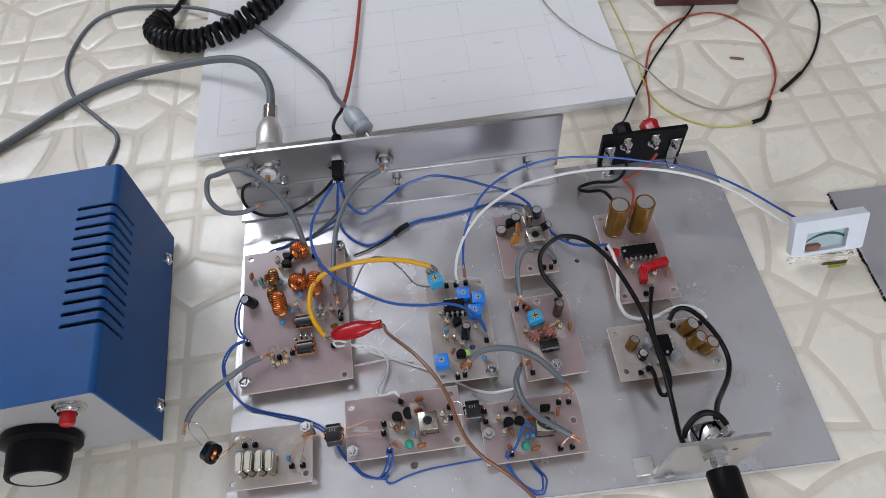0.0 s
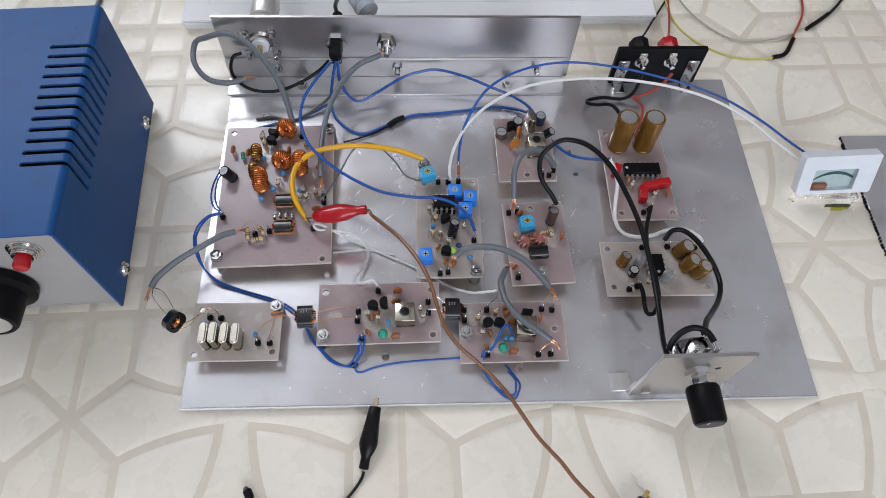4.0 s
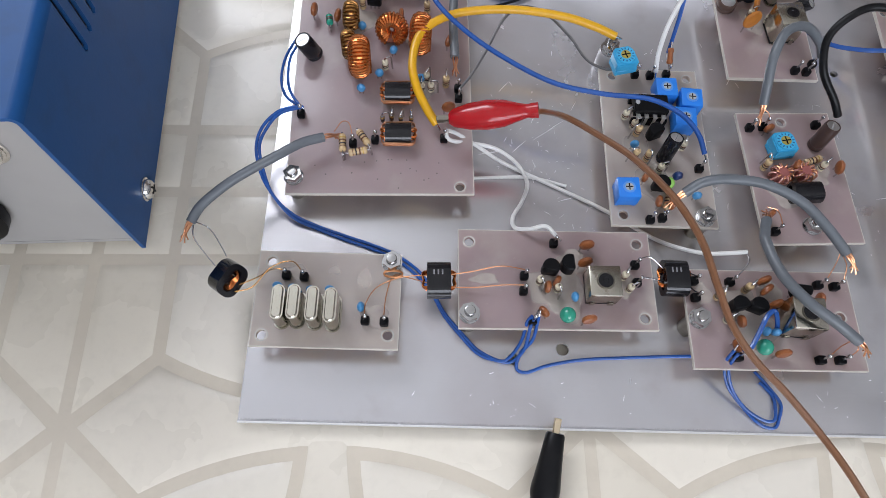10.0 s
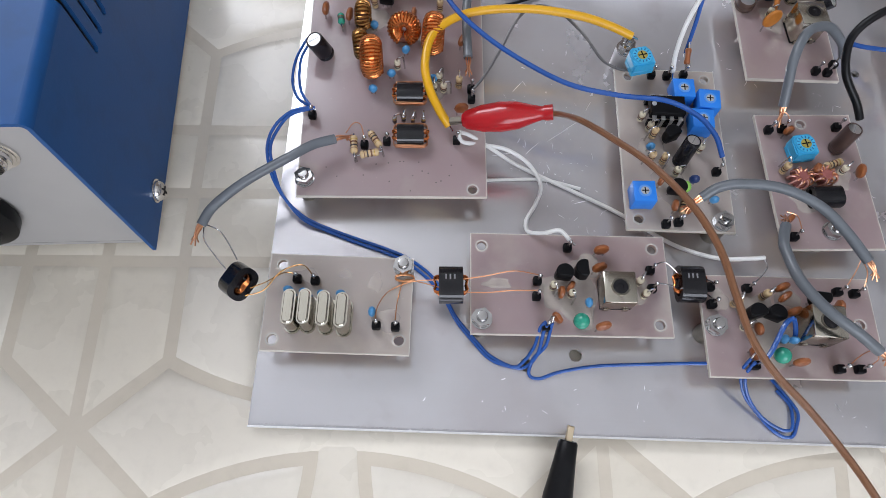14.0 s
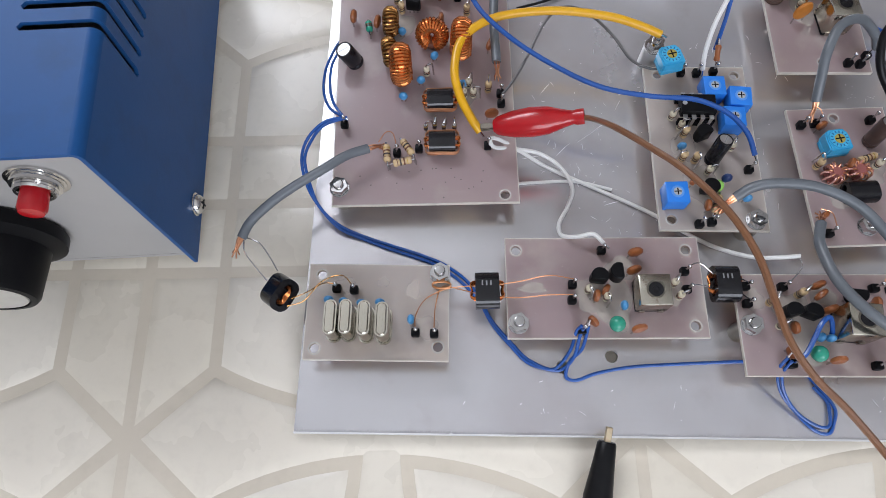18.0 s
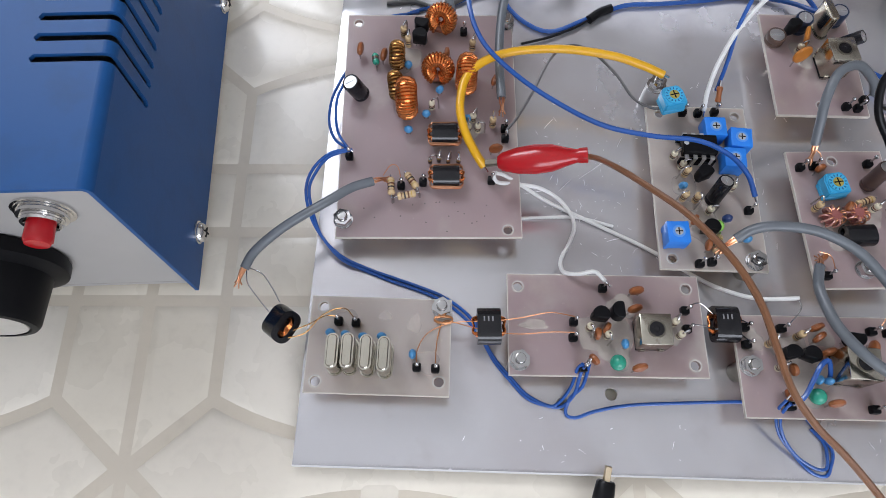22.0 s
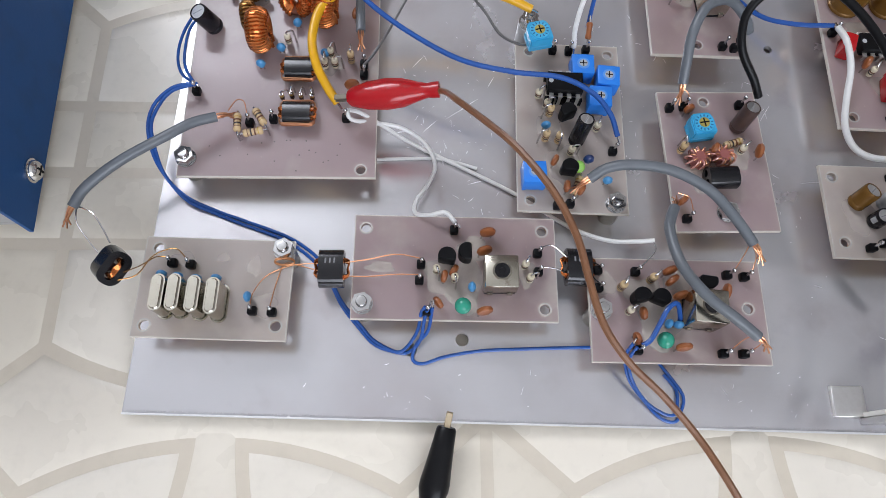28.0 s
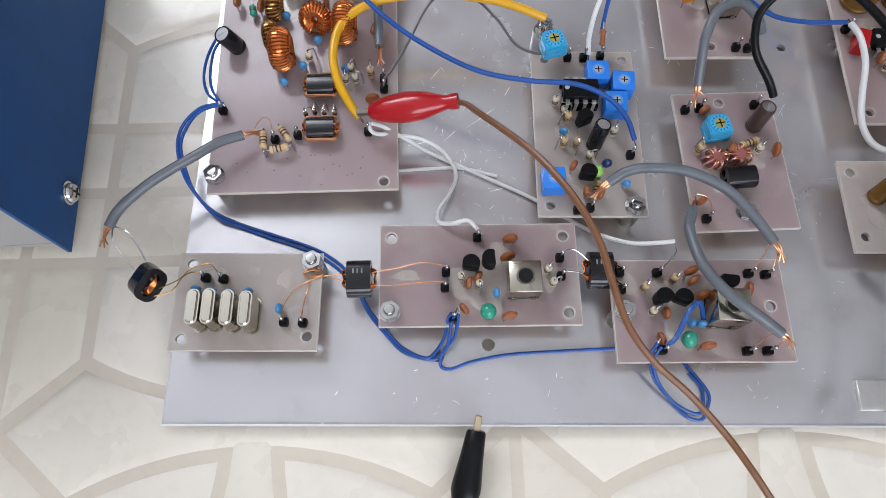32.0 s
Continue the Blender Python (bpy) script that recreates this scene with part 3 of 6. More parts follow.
def k_can(top=7.2):
    def build():
        bm = box(B(), -4.15, 4.15, -4.15, 4.15, 1.0, top, 0.4, None, 2)
        base = box(B(), -4.0, 4.0, -4.0, 4.0, 0.2, 1.0, 0.1)
        tabs = [("tab", box(B(), sx - 0.7, sx + 0.7, sy - 0.07, sy + 0.07, 0.0, 1.6), tin, "") for sx in (-2.5, 2.5) for sy in (-4.28, 4.28)]
        ring = lathe(B(), [(1.9, top), (1.95, top + 0.22), (2.35, top + 0.22), (2.4, top)], 24)
        slug = lathe(B(), [(0, top + 0.02), (1.88, top + 0.02), (1.88, top + 0.2), (0.8, top + 0.2), (0.7, top + 0.04), (0, top + 0.04)], 20)
        return [("shielded_coil", bm, can_tin, "square tinned shielding can"), ("base", base, ic_black, ""), *tabs, ("collar", ring, dull_steel, ""), ("tuning_slug", slug, ferrite, "dark tuning slug")]

    return build


def k_crystal(w=3.2, l=9.0, h=8.6):
    def build():
        bm = sheet(B(), rounded(-w / 2, w / 2, -l / 2, l / 2, w * 0.48, 6), [], 0.6, h)
        bmesh.ops.bevel(bm, geom=[e for e in bm.edges if e.calc_face_angle(0) > 1], offset=0.6, segments=3, affect="EDGES")
        rim = sheet(B(), rounded(-w / 2 - 0.4, w / 2 + 0.4, -l / 2 - 0.4, l / 2 + 0.4, w * 0.5 + 0.3, 6), [], 0.2, 0.75)
        return [("quartz_crystal", bm, can_tin, "tin-plated metal crystal can"), ("flange", rim, can_tin, "")]

    return build


def k_trimmer():
    bm = box(B(), -3.1, 3.1, -3.1, 3.1, 0.5, 5.6, 0.3, None, 2)
    feet = [("foot", box(B(), sx - 0.5, sx + 0.5, sy - 0.5, sy + 0.5, 0, 0.55), trim_blue, "") for sx in (-2.4, 2.4) for sy in (-2.4, 2.4)]
    dial = lathe(B(), [(0, 5.6), (1.75, 5.6), (1.75, 5.72), (0, 5.72)], 20)
    cross = box(B(), -1.0, 1.0, -0.16, 0.16, 5.83, 5.86)
    box(cross, -0.16, 0.16, -1.0, 1.0, 5.835, 5.87)
    screw = lathe(B(), [(0, 5.72), (1.15, 5.72), (1.15, 5.83), (0, 5.83)], 16)
    return [("trimmer_potentiometer", bm, trim_blue, "square bright blue trimmer"), *feet, ("dial", dial, dial_blue, ""), ("screw", screw, stripe_grey, "grey metal screw"), ("cross_slot", cross, ic_black, "")]


def k_hex_trimmer():
    pts = [(-3.3, -3.1), (3.3, -3.1), (3.3, 1.6), (2.3, 3.3), (-2.3, 3.3), (-3.3, 1.6)]
    bm = sheet(B(), pts, [], 0.6, 5.0)
    bmesh.ops.bevel(bm, geom=[e for e in bm.edges if e.calc_face_angle(0) > 0.5], offset=0.35, segments=2, affect="EDGES")
    foot = box(B(), -3.45, 3.45, -3.3, 2.0, 0.4, 2.2, 0.25)
    dial = lathe(B(), [(0, 5.0), (2.75, 5.0), (2.7, 5.4), (0, 5.4)], 20)
    marks = B()
    for k in range(14):
        box(marks, 1.85, 2.5, -0.17, 0.17, 5.405, 5.45, 0, Matrix.Rotation(2 * math.pi * k / 14, 4, "Z"))
    cross = box(B(), -1.3, 1.3, -0.2, 0.2, 5.63, 5.66)
    box(cross, -0.2, 0.2, -1.3, 1.3, 5.635, 5.67)
    screw = lathe(B(), [(0, 5.4), (1.45, 5.4), (1.45, 5.63), (0, 5.63)], 16)
    return [("trimmer_potentiometer", bm, trim_cyan, "light blue trimmer with a notched dial"), ("base", foot, trim_cyan, ""), ("dial", dial, dial_cyan, ""), ("dial_marks", marks, dial_dark, ""), ("screw", screw, dial_gold, "yellow brass screw"), ("cross_slot", cross, ic_black, ""), *legs([(-2, -1), (2, -1), (0, 2)], -0.3, 0.8)]


def k_dip(n, socket=False):
    def build():
        l = n / 2 * 2.45
        z0 = 2.6 if socket else 0.9
        bm = box(B(), -l / 2, l / 2, -3.0, 3.0, z0, z0 + 3.0, 0.25)
        out = [("integrated_circuit", bm, ic_black, "black chip with two rows of pins")]
        for k in range(n // 2):
            x = -l / 2 + 1.22 + 2.45 * k
            for s in (-1, 1):
                pins = B()
                box(pins, x - 0.6, x + 0.6, min(s * 3.0, s * 4.3), max(s * 3.0, s * 4.3), z0 + 1.2, z0 + 1.5)
                box(pins, x - 0.45, x + 0.45, min(s * 4.05, s * 4.3), max(s * 4.05, s * 4.3), -0.2, z0 + 1.3)
                out.append(("pin", pins, pin_tin, ""))
        out.append(("notch", lathe(B(), [(0, z0 + 3.0), (0.7, z0 + 3.0), (0.7, z0 + 3.05), (0, z0 + 3.05)], 12, Matrix.Translation((-l / 2 + 0.9, 0, 0))), stripe_grey, ""))
        if socket:
            for sy in (-4.2, 3.0):
                out.append(("socket_strip", box(B(), -l / 2 - 0.3, l / 2 + 0.3, sy, sy + 1.2, 0, 2.5, 0.15), ic_black, ""))
        return out

    return build


def bands(m, l, r):
    out = []
    for k, mat in ((-0.3, band_brown), (-0.1, band_dark), (0.1, band_brown), (0.3, band_gold)):
        out.append(("colour_band", lathe(B(), [(r + 0.02, -0.22), (r + 0.05, -0.2), (r + 0.05, 0.2), (r + 0.02, 0.22)], 12, m @ Matrix.Translation((0, 0, l * k))), mat, ""))
    return out


def resistor_body(m, l, r):
    h = l / 2
    return lathe(B(), [(0, -h), (r * 0.8, -h), (r * 1.08, -h + 0.4), (r * 1.08, -h + 1.0), (r * 0.9, -h + 1.4), (r * 0.9, h - 1.4), (r * 1.08, h - 1.0), (r * 1.08, h - 0.4), (r * 0.8, h), (0, h)], 12, m)


def k_resistor_up(mat, label, l=4.6, r=0.95):
    def build():
        m = Matrix.Translation((0, 0, 0.7 + l / 2))
        lead = B()
        rod(lead, (0, 0, -0.3), (0, 0, 0.9), 0.25, 0.25, 6)
        tube(lead, [(0, 0, l + 0.5), (0, 0, l + 1.5), (1.0, 0, l + 2.0), (1.9, 0, l + 1.2), (2.2, 0, -0.3)], 0.25, 6, 5)
        return [("resistor", resistor_body(m, l, r), mat, label), *bands(m, l, r), ("lead", lead, solder, "")]

    return build


def k_resistor_flat(mat, label, l=5.4, r=1.0, z=1.2):
    def build():
        m = Matrix.Translation((0, 0, z)) @ Matrix.Rotation(radians(90), 4, "Y")
        lead = tube(B(), [(-l / 2 - 1.2, 0, -0.3), (-l / 2 - 1.1, 0, z * 0.8), (-l / 2, 0, z), (l / 2, 0, z), (l / 2 + 1.1, 0, z * 0.8), (l / 2 + 1.2, 0, -0.3)], 0.25, 6, 5)
        return [("resistor", resistor_body(m, l, r), mat, label), *bands(m, l, r), ("lead", lead, solder, "")]

    return build


def k_nut():
    pts = [(2.55 * math.cos(radians(a)), 2.55 * math.sin(radians(a))) for a in range(0, 360, 60)]
    nut = sheet(B(), pts, [circle(0, 0, 1.5, 12)], 0.5, 2.6)
    bolt = lathe(B(), [(0, -11.7), (2.4, -11.7), (2.6, -11.2), (2.6, -10.12), (1.45, -10.1), (1.45, 3.2), (1.2, 3.7), (0, 3.8)], 14)
    washer = lathe(B(), [(1.5, 0.02), (2.75, 0.02), (2.75, 0.4), (1.5, 0.4)], 20)
    stand = lathe(B(), [(1.6, -8.66), (2.6, -8.66), (2.6, -1.22), (1.6, -1.22)], 16)
    return [("hex_nut", nut, steel, "zinc-plated hexagon nut"), ("bolt", bolt, steel, ""), ("washer", washer, steel, ""), ("standoff", stand, dull_steel, "")]


def k_standoff():
    stand = lathe(B(), [(1.6, -8.66), (2.6, -8.66), (2.6, -1.25), (1.6, -1.25)], 16)
    return [("standoff", stand, dull_steel, "short spacer under the board")]


def k_film(l, w, h):
    def build():
        bm = box(B(), -l / 2, l / 2, -w / 2, w / 2, 0.4, h, 0.5, None, 2)
        return [("film_capacitor", bm, red_plastic, "glossy red box capacitor"), *legs([(-l * 0.35, 0), (l * 0.35, 0)], -0.3, 0.6)]

    return build


def k_twist():
    """A small bundle of twisted enamelled wire wound on a core."""
    bm = lathe(B(), [(0, 0.3), (2.3, 0.6), (2.6, 1.8), (2.2, 3.2), (0, 3.5)], 12)
    coil, way = B(), []
    for i in range(120):
        a = i * 0.5
        b = i / 119 * math.pi * 2
        way.append(((2.1 + 0.9 * math.cos(a)) * math.cos(b) * 1.25, (2.1 + 0.9 * math.cos(a)) * math.sin(b), 1.9 + 1.5 * math.sin(a)))
    tube(coil, way, 0.26, 6, 1, smooth=False)
    way2 = [(x * 0.8 + 0.3, y * 1.05, z + 0.35) for x, y, z in way[::-1]]
    light = tube(B(), way2, 0.2, 6, 1, smooth=False)
    return [("wound_transformer", bm, core_pink, "tangled pink enamelled wire transformer"), ("winding", coil, pink_wire, ""), ("second_winding", light, bare_copper, "")]


def board(label, x0, x1, y0, y1, rz=0, holes=(), nuts=(), z=10.4, base=None):
    """A single-sided circuit board with drilled corners; holes and nuts at places of the plan."""
    w, d = x1 - x0, y1 - y0
    cx, cy = (x0 + x1) / 2, (y0 + y1) / 2
    ob = thing("circuit_board", label, "circuit board", cx, cy, z, rz, "circuit boards on the chassis")
    BOARDS[ob] = (cx, cy, rz)
    a = radians(-rz)
    loc = lambda p: ((p[0] - cx) * math.cos(a) - (p[1] - cy) * math.sin(a), (p[0] - cx) * math.sin(a) + (p[1] - cy) * math.cos(a))
    cut = [circle(*loc(p), 1.3, 14) for p in holes]
    e = 0.22
    sub = sheet(B(), [(-w / 2 + e, -d / 2 + e), (w / 2 - e, -d / 2 + e), (w / 2 - e, d / 2 - e), (-w / 2 + e, d / 2 - e)], cut, -1.1, 0)
    bmesh.ops.delete(sub, geom=[f for f in sub.faces if f.calc_center_median().z < -1.09], context="FACES")
    part("substrate", sub, base or pcb, ob)
    rim = sheet(B(), [(-w / 2, -d / 2), (w / 2, -d / 2), (w / 2, d / 2), (-w / 2, d / 2)], [[(-w / 2 + e, -d / 2 + e), (w / 2 - e, -d / 2 + e), (w / 2 - e, d / 2 - e), (-w / 2 + e, d / 2 - e)]], -1.1, 0.02)
    part("cut_edge", rim, pcb_edge, ob, "pale sawn board edge")
    foil = sheet(B(), [(-w / 2 + 1, -d / 2 + 1), (w / 2 - 1, -d / 2 + 1), (w / 2 - 1, d / 2 - 1), (-w / 2 + 1, d / 2 - 1)], cut, -1.2, -1.12)
    bmesh.ops.delete(foil, geom=[f for f in foil.faces if f.calc_center_median().z > -1.13], context="FACES")
    part("copper_foil", foil, copper_foil, ob, "dull copper foil underneath")
    for p in holes:
        comp(ob, "hole_ring", lambda: [("hole_ring", lathe(B(), [(1.36, 0.01), (1.75, 0.01), (1.75, 0.04), (1.36, 0.04)], 18), ring_pale, "")], *p)
    if not nuts:
        for sx in (-0.25, 0.25):
            comp(ob, "standoff", k_standoff, cx + sx * w, cy + 0.1 * d)
    for p in nuts:
        comp(ob, "nut", k_nut, *p, rz=random.uniform(0, 60))
    return ob




# ---- chassis ----
PZ, DROP = 1.7, 2.3


def settle(x, y, z):
    """Lets what lies near the plate or the cloth sink onto it."""
    if not (-6 < x < 268 and -1 < y < 179):
        return (x, y, z - SINK * min(1.0, max(0.0, (13 - z) / 8)))
    if z < 4:
        return (x, y, z)
    d = DROP * min(1.0, max(0.0, (7.5 - z) / 2.2))
    w = min(1.0, max(0.0, (x - 130) / 60, (y - 110) / 50))
    nx, ny, h = 82 + 21 * w, -30 - 45 * w, 175 + 100 * w
    return (x + (x - nx) / h * d, y + (y - ny) / h * d, z - d)


chassis = thing("chassis_plate", "flat grey aluminium chassis plate with scratches and drilled holes", "metal plate")
flat = lambda pts: [settle(min(267.9, x), y, 4.0)[:2] for x, y in pts]
bm = sheet(B(), flat([(0, 0), (264, 0), (264, 176), (0, 176)]), [flat(circle(*c)) for c in ((82.6, 20.4, 1.7), (69.5, 17.4, 1.7), (173.5, 127, 1.3), (175.5, 113.5, 1.3))], PZ - 1.35, PZ)
bmesh.ops.bevel(bm, geom=[e for e in bm.edges if e.calc_face_angle(0) > 1.2 and e.calc_length() > 20], offset=0.5, segments=2, affect="EDGES")
part("plate", bm, alu, chassis)
# added pale strip: paints the highlight that the cut front edge reflects
p, q = flat([(0, 0), (264, 0)])
bm = sheet(B(), [p, q, (q[0], q[1] - 0.4), (p[0], p[1] - 0.4)], [], PZ - 1.3, PZ - 0.05)
part("edge_highlight", bm, simple("highlight_aluminium", (0.85, 0.85, 0.86), 0.4, 0.6, (0.7, 0.7, 0.71), 60), chassis, "pale strip painting the highlight on the cut front edge")

# ---- circuit boards ----
bA = board("large board with copper-wound toroids and ferrite cores", 4.6, 57, 61.3, 139, 1.9, [(54.2, 64.4), (6.8, 135)], [(7.8, 65.8), (53.8, 136.4)])
bX = board("small board with four metal crystals in a row", 1.5, 39, 17.5, 43.4, 0, [(4.9, 40.4), (4.4, 20.5), (36.2, 21.2)], [(36.4, 40.9)], base=pcb_grey)
bB = board("board with a square coil can and a green inductor", 54, 106, 24, 51.8, 0.9, [(56.8, 47.8), (102.4, 48.5), (102.8, 27.6)], [(57.0, 27.5)])
bC = board("board with a coil can under grey coaxial cables", 114, 159, 15, 42, 0.6, [(154.7, 29.5)], [(116.9, 27.9)])
bD = board("narrow board with blue trimmers and a chip", 96.2, 126, 54.2, 107, 0, [(100.2, 104.2), (123.0, 104.0), (99.7, 57.4)], [(122.4, 57.1)], base=pcb_grey)
bH = board("board with pink wire transformers and a blue trimmer", 137.3, 165.5, 50.4, 93, 2.6, [(149.6, 89.6)], [(152.3, 55.7)])
bE = board("oscillator board with orange capacitors and a coil can", 136, 164, 105.3, 143.5, 0.5, [(150.0, 109)], [])
bF = board("audio board with two tall gold capacitors and a chip", 188.3, 219.2, 83, 136, -0.6, [(192.6, 86.8), (216.6, 86.8), (191.4, 133.2), (216.4, 133)], [])
bG = board("amplifier board with small gold capacitors and chip", 179.8, 227.4, 44.2, 71.2, 0, [(182.9, 67.6), (183.3, 48.6), (224.8, 48.2)], [], base=pcb_grey)

HDR = ("hdr", k_header)
TO = ("to92", k_to92)
DISC = ("disc", k_disc(2.1, disc_brown, "brown ceramic disc capacitor"))
DISC_S = ("disc_s", k_disc(1.7, disc_brown, "brown ceramic disc capacitor"))
DISC_O = ("disc_o", k_disc(3.2, disc_orange, "large orange ceramic capacitor"))
BLUE = ("drop", k_drop(1.35, cap_blue, "ceramic_capacitor", "small blue dipped capacitor"))
GREEN = ("green", k_ball(2.1, green_coat, "round glossy green inductor"))
RUP = ("rup", k_resistor_up(res_beige, "upright beige banded resistor"))
RUPP = ("rupp", k_resistor_up(res_pale, "upright pale banded resistor", 3.6, 0.9))
RFLAT = ("rflat", k_resistor_flat(res_beige, "beige banded resistor"))
CAN = ("can", k_can())
CAN_TALL = ("can_tall", k_can(9.4))
TRIM = ("trim", k_trimmer)
HEX = ("hex", k_hex_trimmer)


def put(owner, kind, *spots):
    for s in spots:
        comp(owner, *kind, s[0], s[1], *(s[2:]))


# dried flux left round the soldered parts
flux_pale = Mat("dried_flux", (0.44, 0.39, 0.345), 0.16)
flux_pale.wear((0.36, 0.3, 0.285), 180, 0.4, 0.7, 0.7).bump(flux_pale.noise(400, 3), 0.15, 0.0005)
flux_pale = flux_pale.m


def flux(owner, *spots):
    cx, cy, turn = BOARDS[owner]
    rnd = random.Random(len(spots) * 7 + int(cx))
    bm = B()
    for k0, (x, y, rx, ry) in enumerate(spots):
        p, q = rnd.uniform(0, 6), rnd.uniform(0, 6)
        rim = [bm.verts.new((x - cx + rx * k, y - cy + ry * h, 0.03 + 0.008 * k0)) for k, h in (((1 + 0.14 * math.sin(3 * a + p) + 0.09 * math.sin(5 * a + q)) * math.cos(a), (1 + 0.14 * math.sin(3 * a + p) + 0.09 * math.sin(5 * a + q)) * math.sin(a)) for a in [2 * math.pi * i / 28 for i in range(28)])]
        bm.faces.new(rim)
    tagged(part("flux_residue", bm, flux_pale, owner, "pale glossy flux stains"), kind="stuff")


flux(bB, (82, 33.4, 5.2, 7.0), (76.4, 35.6, 4.4, 4.6), (84.6, 43, 3.6, 3.4), (98.2, 36.4, 2.4, 3.4), (61, 37.6, 3.6, 1.5))
flux(bC, (131.5, 25, 5.4, 6.6), (128, 33, 5.0, 4.0), (137, 36, 3.6, 2.6), (119, 35, 2.4, 3))
flux(bX, (21.4, 38.4, 1.7, 1.2), (29.4, 36.4, 1.8, 2.6), (32.6, 26.4, 3.6, 3.0), (11.4, 37.6, 3.0, 2.0))
flux(bG, (188.5, 56.5, 4.2, 5.4), (207.5, 51, 4, 3.6), (212, 60, 3.2, 6.2))
flux(bD, (109, 68, 4.6, 6), (105.4, 80, 3.6, 4.4))
flux(bH, (147, 66, 5, 4.4), (157, 72, 4, 3.4))
flux(bF, (206, 97, 6, 4.6), (200, 117, 5, 2.6))
flux(bE, (148, 128, 4.4, 5), (157, 131, 3, 4))
flux(bA, (44, 97, 3, 4), (24, 122, 4, 5), (38, 117, 4, 3))

# large board
put(bA, ("el_a", k_elco(2.6, 8.5, sleeve_black, "black electrolytic capacitor")), (10.0, 107.8, 200, 0, (0, 20)))
put(bA, DISC, (8.6, 122.5, 80), (16, 120.6, 75), (35.4, 121.6, 90), (50.3, 112.6, 60), (50.5, 88.6, 10))
put(bA, ("gres", k_resistor_flat(green_coat, "small dark green inductor", 3.4, 1.0, 2.2)), (13.4, 119.6, 100))
put(bA, ("tor_s", k_toroid(2.6, 1.2, 20, 0.42, enamel_dark, "small toroid wound with bronze wire")), (20.2, 119.6), (20.4, 108.6, 10))
put(bA, ("tor_l", k_toroid(3.7, 1.7, 32, 0.52, enamel, "toroid wound with bright copper wire")), (24.0, 103.0, 4), (41.6, 112.2, -4))
put(bA, ("tor_m", k_toroid(2.9, 1.35, 24, 0.5, enamel, "toroid wound with copper wire")), (32.6, 112.6, 84, 0, (0, 30)), (32.6, 131.4, 78, 0, (0, 35)))
put(bA, TO, (26.8, 126.5, 0), (27.2, 131.5, 180))
put(bA, RUP, (21.6, 129.6, 60), (23.2, 126.0, 80), (43.2, 125.2, 70), (49.6, 97.6, 90))
put(bA, RUPP, (31.4, 103.2, 20), (43.8, 99.2, 60), (45.2, 95.8, 0), (42.4, 95.6, 90))
put(bA, HDR, (40.4, 131.8, 0), (8.0, 85.8, 0), (49.4, 79.2, 0), (53.4, 93.2, 0), (53.2, 96.6, 0), (23.6, 76.6, 0), (29.8, 78.0, 0))
put(bA, BLUE, (23.6, 117.6, 0), (33.6, 108.8, 30), (29.8, 100.2, 0), (24.8, 94.6, 0), (42.2, 99.0, 0))
put(bA, ("bin_a", k_binocular(7.4, 6.2, 5.0, 0.2, "glossy two-hole ferrite core wound with wire", True, True)), (35.6, 93.2, 2), (36.4, 79.2, 2))
put(bA, ("diode", k_resistor_up(steel, "upright glass diode", 2.6, 0.6)), (31.6, 84.6, 20), (34.2, 85.2, 80), (36.8, 84.8, 70), (39.8, 84.8, 90))
put(bA, ("rnet", k_resistor_flat(res_beige, "beige banded resistor", 5.2, 1.0, 3.2)), (20.9, 75.4, 96), (26.6, 77.4, -55), (25.4, 72.8, 14))
bm = B()
for k in range(18):
    x, y = random.uniform(-19, 17), random.uniform(-37, -27)
    lathe(bm, [(0.22, 0.0), (0.15, 0.06), (0, 0.08)], 8, Matrix.Translation((x, y, 0)))
tagged(part("solder_speckle", bm, dull_steel, bA), kind="stuff")

# crystal board
put(bX, ("xtal", k_crystal()), (9.3, 26.8), (13.1, 27.0), (17.7, 26.7), (22.2, 26.4))
put(bX, BLUE, (7.6, 32.8, 0), (11.6, 32.4, 0), (16.2, 32.0, 0), (21.0, 32.2, 0), (29.2, 27.8, 90))
put(bX, HDR, (9.3, 36.2), (13.9, 35.9), (30.4, 24.6), (35.2, 24.4))

# first can board
put(bB, HDR, (79.5, 47.6), (71.3, 38.0), (71.0, 33.8), (101.0, 42.0), (101.1, 37.0), (73.2, 25.8))
put(bB, TO, (77.7, 39.0, 0), (82.7, 40.4, 100))
put(bB, DISC, (87.8, 46.2, 8, 0, (-6, 4)), (87.1, 41.2, 15, 0, (-6, 4)), (87.2, 25.6, 12, 0, (-6, 4)))
put(bB, DISC_S, (77.2, 34.6, 80), (79.6, 36.2, 60), (75.9, 27.8, -50))
put(bB, CAN, (91.2, 35.2, 1))
put(bB, GREEN, (82.0, 27.2))
put(bB, BLUE, (84.2, 32.2, 90))
put(bB, RUPP, (75.2, 36.4, -70), (98.8, 35.0, 20), (79.8, 34.4, -80))
put(bB, RUPP, (97.6, 38.4, 60))

# second can board
put(bC, HDR, (126.0, 38.0), (149.7, 37.9), (154.1, 37.6), (146.4, 17.6), (151.5, 17.7), (116.3, 33.4), (116.3, 38.0), (125.2, 17.8))
put(bC, TO, (125.9, 30.4, 20), (130.6, 30.2, -15), (142.8, 35.0, 180))
put(bC, DISC, (134.2, 37.6, 20, 0, (-6, 4)), (134.6, 35.0, 35, 0, (-6, 4)), (136.3, 31.2, 15, 0, (-6, 4)), (148.2, 33.0, 80), (135.8, 18.2, 5, 0, (-6, 4)))
put(bC, DISC_S, (124.8, 20.4, 110), (126.8, 26.8, 100))
put(bC, RUP, (129.6, 35.8, 40), (121.9, 33.6, 60))
